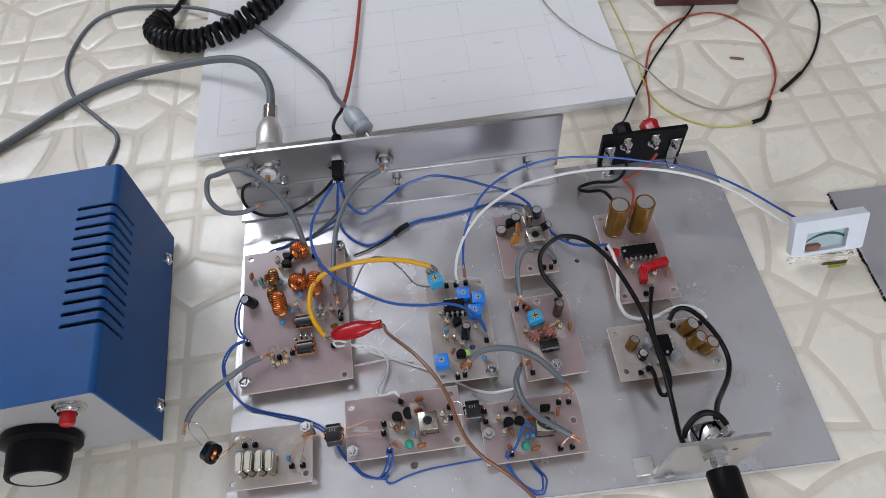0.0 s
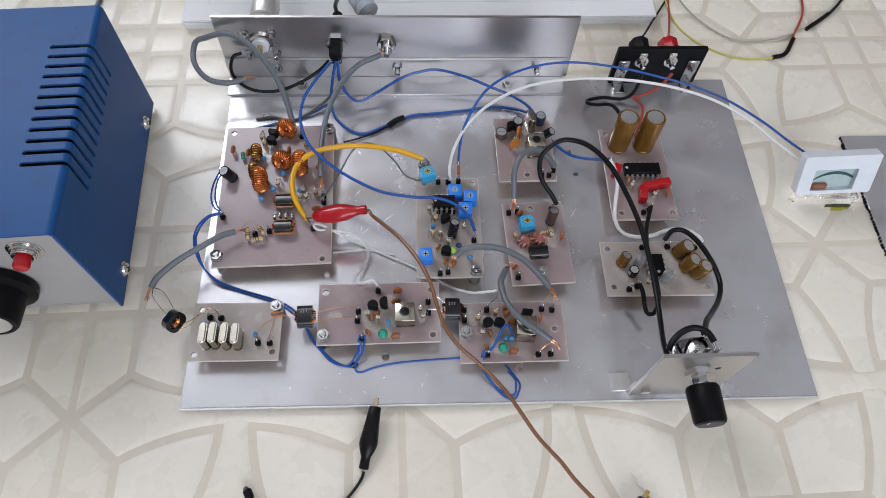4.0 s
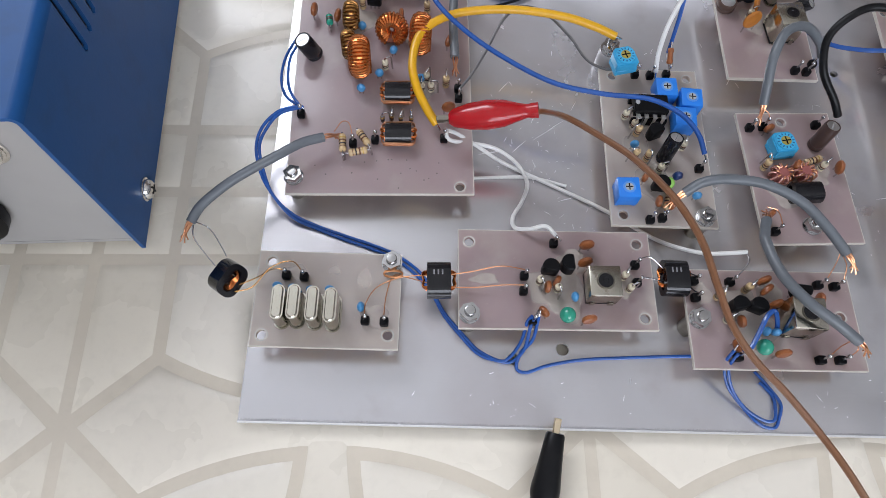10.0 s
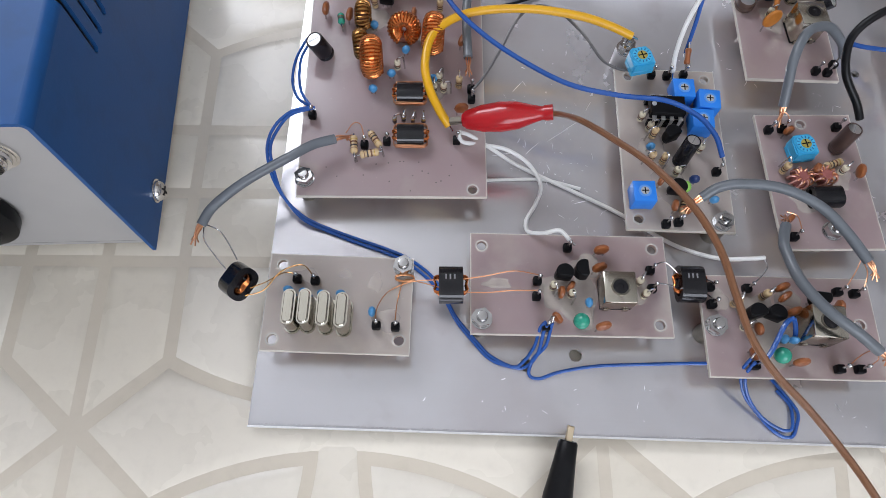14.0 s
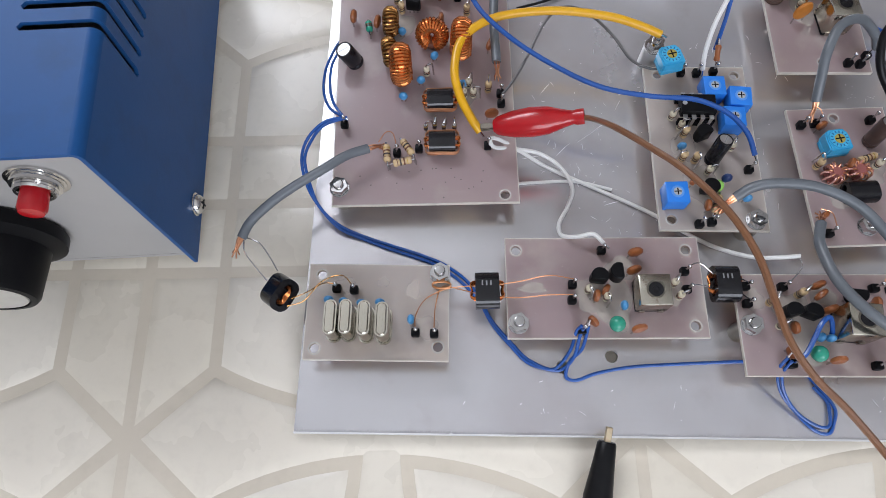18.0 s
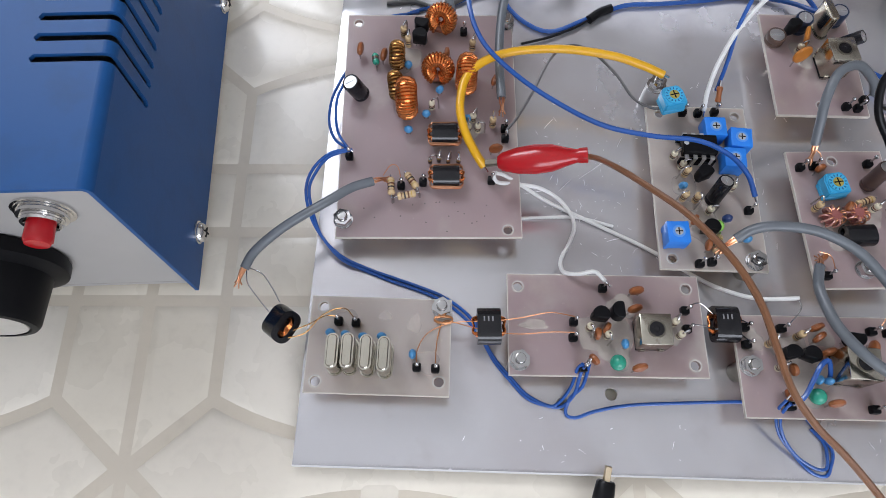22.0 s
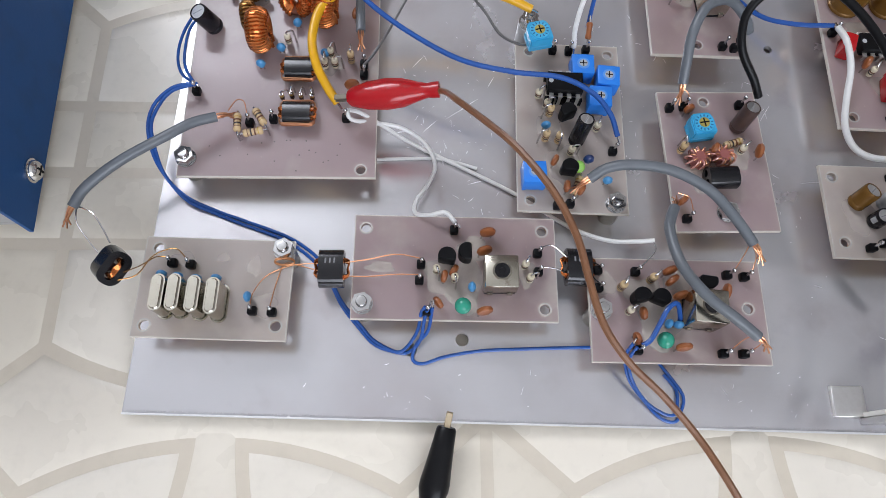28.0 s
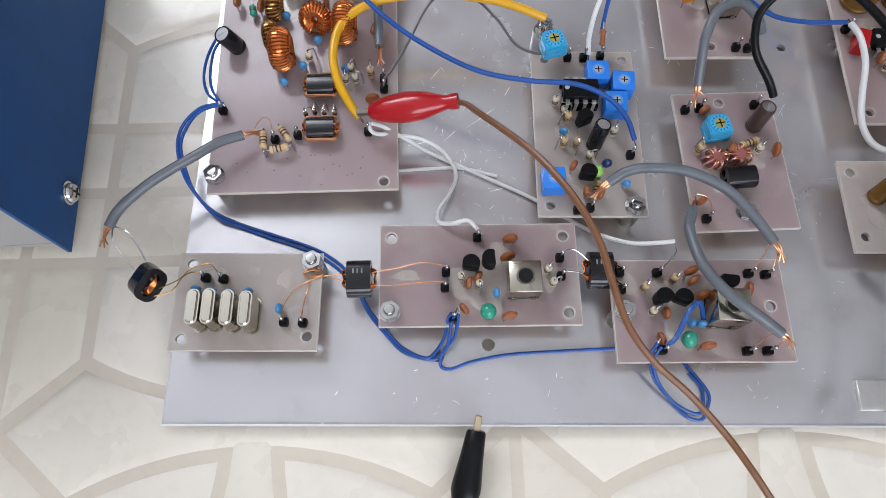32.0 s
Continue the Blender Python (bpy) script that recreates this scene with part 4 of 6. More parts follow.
put(bC, RUPP, (123.5, 27.4, 30))
put(bC, CAN_TALL, (141.4, 27.6, -4))
put(bC, GREEN, (131.8, 20.2))
put(bC, BLUE, (133.0, 24.4, 60), (135.4, 24.2, 0))

# trimmer and chip board
put(bD, TRIM, (114.4, 97.0, 0), (121.4, 93.6, -4), (118.8, 86.9, -3), (100.2, 63.2, 2))
put(bD, HEX, (101.7, 104.6, 15, 4.2))
put(bD, ("dip8s", k_dip(8, True)), (109.2, 91.0, -1))
put(bD, HDR, (106.8, 104.2), (111.4, 104.1), (116.4, 104.6), (122.3, 72.2), (106.6, 55.6), (110.0, 56.2))
put(bD, ("el_d", k_elco(2.2, 9.6, sleeve_black, "black electrolytic capacitor")), (112.4, 75.2, 60, 0, (0, 14)))
put(bD, RUP, (103.8, 75.2, 200), (107.3, 74.8, -90), (105.2, 83.0, 200))
put(bD, RUPP, (102.2, 88.6, 30), (104.4, 85.4, 10), (110.6, 71.2, 10), (118.0, 78.8, 70))
put(bD, TO, (109.6, 81.6, 30), (109.4, 64.8, 0))
put(bD, ("green_d", k_ball(1.7, green_bright, "small bright green dipped inductor")), (112.5, 66.6))
put(bD, ("dkblue", k_drop(1.5, simple("dark_blue_dip", (0.01, 0.03, 0.12), 0.3), "ceramic_capacitor", "dark blue dipped capacitor")), (115.2, 68.8))
put(bD, BLUE, (120.0, 62.8), (104.0, 78.8))
put(bD, DISC_S, (106.0, 68.0, 60), (109.0, 60.5, 80), (112.8, 59.6, 60))
put(bD, RFLAT, (112.2, 61.6, 70))

# transformer board
put(bH, HEX, (146.7, 79.9, 10))
put(bH, ("el_h", k_elco(2.3, 9.4, sleeve_brown, "dark brown electrolytic capacitor")), (158.0, 81.6, 60, 0, (0, 9)))
put(bH, HDR, (139.2, 86.6), (143.2, 87.2), (159.2, 88.4), (140.9, 53.2))
put(bH, DISC_S, (144.0, 85.2, 25, 0, (-6, 4)), (150.0, 73.6, 60), (139.6, 57.6, 40))
put(bH, DISC, (162.0, 73.0, 80))
put(bH, RUP, (141.0, 73.2, 90))
put(bH, RFLAT, (156.0, 76.2, 20))
put(bH, ("twist", k_twist), (145.4, 70.8, 20), (152.0, 71.8, -10))
put(bH, ("bin_h", k_binocular(8.0, 6.0, 5.0, 0.2, "black two-hole ferrite core", False)), (150.8, 64.8, 4))
put(bH, RUPP, (157.6, 73.6, 40))

# oscillator board
put(bE, ("vartrim", k_elco(3.0, 3.4, simple("trimmer_brown", (0.1, 0.06, 0.045), 0.4), "round brown trimmer capacitor")), (138.8, 132.6))
put(bE, ("el_e", k_elco(2.7, 6.0, simple("sleeve_navy", (0.015, 0.03, 0.07), 0.3), "navy electrolytic capacitor")), (147.2, 137.4, 90), (158.8, 140.6, 0))
put(bE, DISC_O, (148.9, 131.0, 70, 0, (-20, 0)), (144.6, 123.8, 20, 0, (-6, 4)))
put(bE, ("xtal_e", k_crystal(3.2, 8.2, 9.5)), (153.6, 138.0, 12))
put(bE, ("el_e2", k_elco(2.1, 8.6, sleeve_black, "black electrolytic capacitor")), (158.2, 131.4, 0, 0, (10, 35)))
put(bE, CAN_TALL, (154.6, 123.0, 5))
put(bE, HDR, (156.8, 108.0), (160.2, 107.6), (162.6, 110.6))
put(bE, RUPP, (145.4, 128.2, 20), (151.0, 126.6, 40), (157.6, 128.6, 70))
put(bE, TO, (143.6, 134.6, 30))

# audio board
put(bF, ("el_f", k_elco(5.05, 22.4, sleeve_gold, "tall gold electrolytic capacitor")), (196.4, 125.6, 75), (209.0, 125.4, 60))
put(bF, ("dip14", k_dip(14)), (205.4, 110.0, 0))
put(bF, ("film", k_film(7.4, 3.6, 5.6)), (207.2, 99.4, 4), (203.2, 95.2, 82), (213.4, 101.0, 8))
put(bF, ("film_far", k_film(6.0, 3.6, 5.6)), (192.6, 108.6, 70))
put(bF, DISC, (197.6, 103.0, 60), (215.2, 95.6, 70))
put(bF, RUPP, (209.0, 95.4, 20), (199.0, 100.6, 60))
put(bF, HDR, (202.6, 86.2), (205.6, 87.8), (190.6, 114.6))

# amplifier board
put(bG, ("el_g1", k_elco(2.5, 6.6, sleeve_gold, "small gold electrolytic capacitor")), (187.6, 59.6, 40, 0, (0, 22)))
put(bG, ("el_g2", k_elco(2.2, 5.0, sleeve_black, "small black electrolytic capacitor")), (192.0, 54.6, 200))
put(bG, ("el_g3", k_elco(2.2, 6.0, stripe_grey, "pale grey electrolytic capacitor")), (206.0, 52.2, 200, 0, (0, -12)), (195.6, 60.0, 60))
put(bG, ("dip8", k_dip(8)), (203.0, 58.0, 90))
put(bG, ("el_g4", k_elco(3.3, 8.4, sleeve_gold, "gold electrolytic capacitor")), (214.4, 64.8, 30, 0, (10, 18)), (216.2, 57.6, 30, 0, (8, 18)), (220.4, 54.4, 30, 0, (8, 18)))
put(bG, HDR, (189.3, 46.8), (210.2, 67.8), (193.1, 48.2), (222.6, 67.2), (198.6, 67.6))
put(bG, RUPP, (198.0, 49.6, 20), (199.4, 63.0, 80))

# ferrite cores hung between the boards on their own wires
BOARDS[None] = (0, 0, 0)


def hung_core(label, x, y, z, rz, tilt, lx=6.2, wy=9.6, hz=6.4, bars=True):
    ob = thing("hanging_transformer", label, "transformer", x, y, z, rz, "ferrite transformers between the boards")
    ob.matrix_basis = ob.matrix_basis @ pose(0, 0, 0, *tilt, 0)
    first = None
    for n, bm, mat, lab in k_binocular(lx, wy, hz, -hz / 2, "")():
        first = part(n, bm, mat, ob)
    if bars:
        for k in range(3):
            part("printed_bar", box(B(), -1.5 + 1.1 * k, -1.1 + 1.1 * k, 0.6, 1.9, hz / 2 + 0.02, hz / 2 + 0.06), simple("worn_print", (0.2, 0.2, 0.21), 0.5), ob, "small worn printed bar")
    return ob


hung_core("black two-hole ferrite core between two boards", 48.9, 36.2, 11.0, 2, (0, 0))
hung_core("black two-hole ferrite core with copper winding", 111.4, 38.8, 11.0, 0, (0, 0))
hung_core("black ferrite core hanging beside the plate", -5.9, 35.2, 11.0, -38, (10, -38), 6.0, 9.0, 6.2, False)

# fine scratches and specks worn into the plate
rnd = random.Random(11)
scratch_white = simple("bright_scratch", (0.72, 0.72, 0.74), 0.42, 0.85, (0.6, 0.6, 0.62), 300)
bm = B()


def scratch(x, y, a, l, w, bend=0.0):
    """A shallow tapering groove that catches the light."""
    pts = []
    for k in range(5):
        u = k / 4 - 0.5
        pts.append(Vector((x, y, 0)) + Matrix.Rotation(a, 3, "Z") @ Vector((u * l, bend * l * (0.25 - u * u), 0)))
    side = Matrix.Rotation(a, 3, "Z") @ Vector((0, 1, 0))
    up, low = [], []
    for k, p in enumerate(pts):
        e = w * (0.15, 0.8, 1.0, 0.8, 0.15)[k]
        up.append(bm.verts.new((p + side * e) + Vector((0, 0, PZ + 0.006))))
        low.append(bm.verts.new((p - side * e) + Vector((0, 0, PZ + 0.006))))
    for k in range(4):
        bm.faces.new([low[k], low[k + 1], up[k + 1], up[k]])


for cx, cy, sx, sy, n in ((78, 95, 16, 26, 46), (76, 78, 12, 10, 30), (168, 96, 8, 24, 26), (130, 80, 6, 20, 20), (120, 118, 22, 10, 18), (70, 9, 60, 6, 16), (88, 62, 8, 12, 20), (206, 24, 34, 16, 14), (165, 10, 14, 5, 12), (180, 60, 10, 30, 12)):
    for k in range(n):
        x, y = rnd.gauss(cx, sx * 0.55), rnd.gauss(cy, sy * 0.55)
        if 2 < x < 260 and 2 < y < 160:
            scratch(x, y, rnd.uniform(0, 3.14), rnd.choice((0.35, 0.5, 0.8, 1.3, 2.2)), rnd.uniform(0.04, 0.11), rnd.uniform(-0.3, 0.3))
for x, y, a, l in ((80.5, 88.5, 0.62, 9), (83.5, 91, 0.66, 7), (72.5, 83.5, 0.8, 6), (64, 81, 0.2, 8), (68, 105, 0.9, 5), (86, 66, 0.3, 5), (90, 99, 1.1, 4), (70, 95, 0.5, 5), (172, 92, 1.0, 7), (168, 70, 0.35, 6), (184, 70, 0.1, 9), (120, 113, -0.1, 7)):
    scratch(x, y, a, l, 0.11, 0.06)
tagged(part("scratch_wear", bm, scratch_white, chassis, "bright fine scratches"), kind="stuff")

# bolt that stands behind the trimmer board
post = thing("standing_bolt", "zinc bolt and nut over a pale spacer on the plate", "bolt", 100.4, 114.6, PZ)
clear_grey = simple("pale_nylon", (0.5, 0.5, 0.5), 0.3, 0, (0.42, 0.42, 0.42), 200)
part("spacer", lathe(B(), [(1.7, 0.03), (3.1, 0.03), (3.1, 8.2), (1.7, 8.2)], 20), clear_grey, post, "pale nylon spacer")
part("washer", lathe(B(), [(1.5, 8.25), (3.0, 8.25), (3.0, 8.7), (1.5, 8.7)], 20), steel, post)
part("nut", sheet(B(), [(2.6 * math.cos(radians(a)), 2.6 * math.sin(radians(a))) for a in range(10, 360, 60)], [circle(0, 0, 1.46, 12)], 8.75, 11.0), steel, post)
part("thread", lathe(B(), [(0, 0.05), (1.4, 0.05), (1.4, 12.6), (1.1, 13.1), (0, 13.2)], 14), steel, post)

# ---- rear panel ----
rear = thing("rear_panel", "brushed aluminium rear panel bolted to an angle strip", "metal panel", -2.5, 182, 4)
turn = Matrix(((1, 0, 0, 0), (0, 0, -1, 0), (0, 1, 0, 0), (0, 0, 0, 1)))
part("panel", sheet(B(), [(0, -2.25), (181.3, -2.25), (181.3, 38.2), (0, 38.2)], [circle(20.6, 22, 6.6, 20), circle(59, 22, 4, 16), circle(84.5, 22, 3, 16)], 0, 1.6, turn), alu_panel, rear)
bm = B()
box(bm, 0, 179, -15.6, -1.7, -2.26, -0.8, 0.2)
box(bm, 0, 179, -3.2, -1.72, -0.75, 11.5, 0.2)
part("angle_strip", bm, alu_panel, rear)
for x in (26.5, 89.5, 163.5):
    bm = lathe(B(), [(0, -2.5), (2.6, -2.5), (2.6, -0.4), (1.4, -0.4), (1.4, 3.2), (0, 3.4)], 6, along((x, -3.2, 6.5), (x, -8, 6.5)) @ Matrix.Translation((0, 0, 2.6)))
    part("bolt", bm, steel, rear, "zinc bolt and nut")
for x in (38.5, 148.5):
    bm = lathe(B(), [(0, 0), (2.8, 0), (2.8, 1.6), (1.3, 1.6), (1.3, 2.8), (0, 3)], 6, Matrix.Translation((x, -8.6, -0.8)))
    part("bolt", bm, steel, rear, "zinc bolt and nut")

# coaxial socket, inside face
sock = thing("aerial_socket", "chrome four-bolt coaxial socket on the rear panel", "socket", 18.4, 180.3, 26)
m = along((0, 0, 0), (0, -1, 0))
part("body", lathe(B(), [(0, -0.2), (6.4, -0.2), (6.4, 1.2), (5.2, 1.6), (4.6, 1.6), (4.6, 0.4), (0, 0.4)], 28, m), chrome, sock)
part("insulator", lathe(B(), [(0, 0.45), (4.4, 0.45), (4.4, 2.6), (3.9, 3.0), (0, 3.0)], 24, m), white_plastic, sock)
part("solder_cup", lathe(B(), [(0, 3.0), (1.5, 3.0), (1.5, 7.2), (1.0, 7.2), (1.0, 5), (0, 5)], 14, m), brass, sock, "gilt solder cup")
for sx in (-6.8, 6.8):
    for sz in (-6.8, 6.8):
        part("bolt", lathe(B(), [(0, 0.02), (2.7, 0.02), (2.7, 0.5), (2.1, 0.5), (2.1, 2.2), (1.1, 2.2), (1.1, 4.8), (0, 5.0)], 6, m @ Matrix.Translation((sx, sz, 0))), steel, sock)
tag = box(B(), -9.4, -5.4, -1.0, -0.6, -12, -5, 0.1)
part("earth_tag", tag, solder, sock, "bent solder tag")
# plug outside
plug = thing("aerial_plug", "silver coaxial plug screwed to the rear panel", "plug", 18.4, 182.2, 26)
m = along((0, 0, 0), (0, 1, 0.02))
part("coupling_ring", lathe(B(), [(0, 0), (7.0, 0), (7.2, 1), (7.2, 13), (6.9, 13.4), (7.2, 13.8), (7.2, 27), (6.2, 31), (4.6, 35), (0, 35)], 32, m), pin_tin, plug)
part("sleeve", lathe(B(), [(0, 35), (4.4, 35), (4.4, 45.4), (3.8, 46), (0, 46)], 24, m), chrome, plug)
# power socket and plug
dcs = thing("power_socket", "black power socket with blue wires soldered on", "socket", 56.5, 180.3, 26)
m = along((0, 0, 0), (0, -1, 0))
part("nut", lathe(B(), [(3.4, 0), (5.6, 0), (5.6, 1.8), (3.4, 1.8)], 6, m), steel, dcs)
part("body", box(B(), -2.9, 2.9, -11, -0.1, -4, 3.2, 0.5), black, dcs)
for sx in (-2, 2):
    part("tag", box(B(), sx - 0.7, sx + 0.7, -13.4, -11, -0.3, 0.3), solder, dcs)
dcp = thing("power_plug", "slim black power plug pushed into the panel", "plug", 56.5, 182.2, 27)
m = along((0, 0, 0), (0, 1, 0.06))
part("body", lathe(B(), [(0, 0), (4.2, 0), (4.4, 1), (4.4, 9), (3.6, 11), (2.6, 16), (0, 16)], 18, m), black, dcp)
part("collar", lathe(B(), [(4.42, 3), (4.7, 3.1), (4.7, 5.2), (4.42, 5.3)], 18, m), stripe_grey, dcp)
# small round socket
bnc = thing("signal_socket", "small chrome round socket with a soldered coaxial cable", "socket", 82, 180.3, 26)
m = along((0, 0, 0), (0, -1, 0))
part("nut", lathe(B(), [(3, 0), (4.9, 0), (4.9, 2), (3, 2)], 6, m), dull_steel, bnc)
part("tooth_washer", lathe(B(), [(3, 2), (4.7, 2), (4.5, 2.5), (3, 2.5)], 12, m), steel, bnc)
part("body", lathe(B(), [(0, 0), (2.9, 0), (2.9, 6), (1.4, 6), (1.4, 9.5), (0, 9.5)], 16, m), chrome, bnc)
rca = thing("grey_cable_plug", "grey moulded cable plug behind the panel", "plug", 81.5, 182.2, 27)
m = along((0, 0, 0), (-0.55, 1, 0.15))
part("body", lathe(B(), [(0, 18), (4.4, 18), (5.8, 19), (6.0, 22), (5.1, 23), (6.0, 24), (6.0, 30), (4.8, 34), (2.8, 37), (0, 37)], 10, m), simple("grey_plastic", (0.4, 0.44, 0.48), 0.3), rca)
part("tip", lathe(B(), [(0, -1), (1.4, -1), (1.4, 18), (0, 18)], 16, m), chrome, rca)

# ---- speaker terminals ----
term = thing("terminal_plate", "black terminal plate with red and black posts", "terminal plate", 201, 176.2, 4, 0.6)
turn = Matrix(((1, 0, 0, 0), (0, 0, -1, 1.0), (0, 1, 0, 0), (0, 0, 0, 1)))
part("plate", sheet(B(), rounded(0, 47, -2.1, 22.5, 0.8, 2), [], 0, 2.2, turn), black, term)
for x, mat, lab in ((14, black, "black binding post"), (29.5, red_plastic, "red binding post")):
    m = along((x, 1.2, 15.6), (x, 10, 15.6))
    post = part("binding_post", lathe(B(), [(0, 0), (5.2, 0), (5.6, 1), (5.6, 3), (5.0, 3.4), (5.5, 8), (5.0, 9.4), (0, 9.6)], 8, m), mat, term, lab)
    m2 = along((x, -1.2, 14), (x, -10, 14))
    part("washer", lathe(B(), [(0, 0), (3.6, 0), (3.6, 0.6), (0, 0.6)], 18, m2), steel, post)
    part("nut", lathe(B(), [(0, 0.6), (2.5, 0.6), (2.5, 2.4), (1.3, 2.4), (1.3, 5), (0, 5.2)], 6, m2), steel, post)
    bm = B()
    box(bm, x - 2, x + 2, -1.9, -1.3, 12, 20, 0.2)
    part("solder_tag", bm, tin, post)
for x in (5, 42):
    bm = B()
    box(bm, x - 3, x + 3, -2.6, -1.25, -2.25, 15, 0.5)
    box(bm, x - 3, x + 3, -9, -2.6, -2.25, -1.0, 0.3)
    part("bracket", bm, steel, term, "zinc angle bracket")
    part("bolt", lathe(B(), [(0, 0), (2.2, 0), (2.2, 1.6), (1.1, 1.6), (1.1, 3), (0, 3)], 6, along((x, -2.6, 10), (x, -9, 10))), steel, term)

# ---- volume control on its small panel ----
vol = thing("volume_control", "rotary control with black knob on a small aluminium panel", "rotary control", 184.4, 4, 4, 0.4)
turn = Matrix(((1, 0, 0, 0), (0, 0, -1, 0), (0, 1, 0, 0), (0, 0, 0, 1)))
part("panel", sheet(B(), [(0, -2.28), (34.6, -2.28), (34.6, 44.5), (0, 44.5)], [circle(17.2, 31, 3.4, 16), circle(25, 31, 1.2, 10)], 0, 1.5, turn), alu_panel, vol)
bm = B()
box(bm, -7, 1.5, 0.2, 8, -2.27, -1.1, 0.2)
box(bm, 0.1, 8, 0.1, 1.4, -1.05, 7.5, 0.2)
part("angle_bracket", bm, pin_tin, vol, "small zinc angle bracket")
part("bolt", lathe(B(), [(0, 0), (2.0, 0), (2.0, 1.4), (0, 1.8)], 12, along((5, -1.5, 5), (5, -6, 5))), steel, vol)
m = along((17.2, 0, 31), (17.2, 10, 31))
SHIFT = Matrix.Translation((17.2, 0.1, 31))
m = SHIFT @ along((0, 0.05, 0), (0, 10, 0))
pot = part("potentiometer", lathe(B(), [(0, 0), (8.2, 0), (8.4, 0.6), (8.4, 7.4), (7.8, 8.2), (0, 8.2)], 28, m), steel, vol, "round metal potentiometer")
for x in (-4, 0, 4):
    part("tag", box(B(), x - 0.9, x + 0.9, 1.5, 2.0, 7, 13, 0.15, SHIFT), solder, pot)
m = SHIFT @ along((0, -1.65, 0), (0, -12, 0))
part("mounting_nut", lathe(B(), [(0, 0), (4.4, 0), (4.4, 0.8), (5.4, 0.9), (5.4, 2.8), (3.2, 3), (3.2, 5.5), (0, 5.5)], 6, m), steel, pot, "hexagon mounting nut")
part("shaft", lathe(B(), [(0, 5.4), (2.6, 5.4), (2.6, 9), (0, 9)], 16, m), steel, pot)
m = SHIFT @ along((0, -8.3, 0), (0.04, -10, -0.04))
bm = B()
ribs = 40
rows = []
for z, r in ((0, 5.6), (1.0, 6.05), (12.8, 5.8), (13.8, 5.35)):
    rows.append([(r * (1 + (0.025 if k % 2 else 0)) * math.cos(2 * math.pi * k / ribs), r * (1 + (0.025 if k % 2 else 0)) * math.sin(2 * math.pi * k / ribs), z) for k in range(ribs)])
vs = [[bm.verts.new(p) for p in row] for row in rows]
for a, b in zip(vs, vs[1:]):
    for k in range(ribs):
        bm.faces.new([a[k], a[(k + 1) % ribs], b[(k + 1) % ribs], b[k]])
bm.faces.new(vs[0][::-1])
bm.faces.new(vs[-1])
bmesh.ops.transform(bm, matrix=m, verts=bm.verts)
knob = part("knob", bm, black, vol, "ribbed black plastic knob")
part("cap", lathe(B(), [(0, 13.82), (5.0, 13.82), (4.8, 14.3), (0, 14.4)], 24, m), simple("dull_black_cap", (0.03, 0.03, 0.03), 0.5), knob)
bm = box(B(), -2.6, -2.0, 2.4, 4.8, 14.42, 14.5)
bmesh.ops.transform(bm, matrix=m, verts=bm.verts)
part("pointer", bm, white_plastic, knob, "short white pointer mark")

# ---- blue cabinet ----
cab = thing("equipment_cabinet", "blue steel cabinet with vent slots and a pale front", "cabinet", -33, 46.8, -SINK, 3.8)
W, D, Z0, Z1 = 150.0, 116.0, 3.0, 67.0
first, pitch, wide, deep, down = 30.2, 5.51, 2.1, 17.5, 18.6


def comb(edge, far, depth, length):
    """The outline of a sheet whose one edge is cut by the vent slots."""
    pts = [(edge, 0)]
    for k in range(12):
        y = first + pitch * k
        s = 1 if far < edge else -1
        pts += [(edge, y), (edge - s * (depth - 0.7), y), (edge - s * depth, y + wide / 2), (edge - s * (depth - 0.7), y + wide), (edge, y + wide)]
    return pts + [(edge, length), (far, length), (far, 0)]


FOLD = 2.4
bm = sheet(B(), comb(-FOLD, -W, deep - FOLD, D), [], Z1 - 1.0, Z1)
turn = Matrix(((0, 0, 1, -1.0), (0, 1, 0, 0), (1, 0, 0, 0), (0, 0, 0, 1)))
sheet(bm, [(z, y) for z, y in comb(Z1 - FOLD, Z0, down - FOLD, D)], [], 0, 1.0, turn)
cuts = [0.0] + [first + pitch * k + e for k in range(12) for e in (0.0, wide)] + [D]
for y0, y1 in zip(cuts[::2], cuts[1::2]):  # the rounded fold between the slots
    rows = []
    for k in range(7):
        c, s = math.cos(radians(15 * k)), math.sin(radians(15 * k))
        rows.append([bm.verts.new((-FOLD + r * c, y, Z1 - FOLD + r * s)) for r, y in ((FOLD, y0), (FOLD, y1), (FOLD - 1.0, y1), (FOLD - 1.0, y0))])
    for p, q in zip(rows, rows[1:]):
        for k in range(4):
            bm.faces.new([p[k], p[(k + 1) % 4], q[(k + 1) % 4], q[k]])
bmesh.ops.remove_doubles(bm, verts=bm.verts, dist=0.001)
box(bm, -W, -W + 1, 0, D, Z0, Z1 - 1)
part("cover", bm, blue_cover, cab)
bm = B()
rnd = random.Random(21)
for k in range(60):  # runs and specks in the paint
    x, y, r = rnd.uniform(-W + 4, -4), rnd.uniform(2, D - 2), rnd.uniform(0.18, 0.42)
    if x > -deep - 2 and first - 2 < y < first + 12 * pitch:
        continue
    lathe(bm, [(r, Z1), (r * 0.7, Z1 + r * 0.3), (0, Z1 + r * 0.42)], 8, Matrix.Translation((x, y, 0)))
tagged(part("paint_speck", bm, blue_gloss, cab, "small glossy paint specks"), kind="stuff")
part("front_panel", box(B(), -W + 1.1, -1.1, 2.2, 3.4, 5, Z1 - 1.1, 0.1), pale_paint, cab, "pale grey front panel")
part("back_panel", box(B(), -W + 1.1, -1.1, D - 3, D - 2, 5, Z1 - 1.1, 0.1), pale_paint, cab)
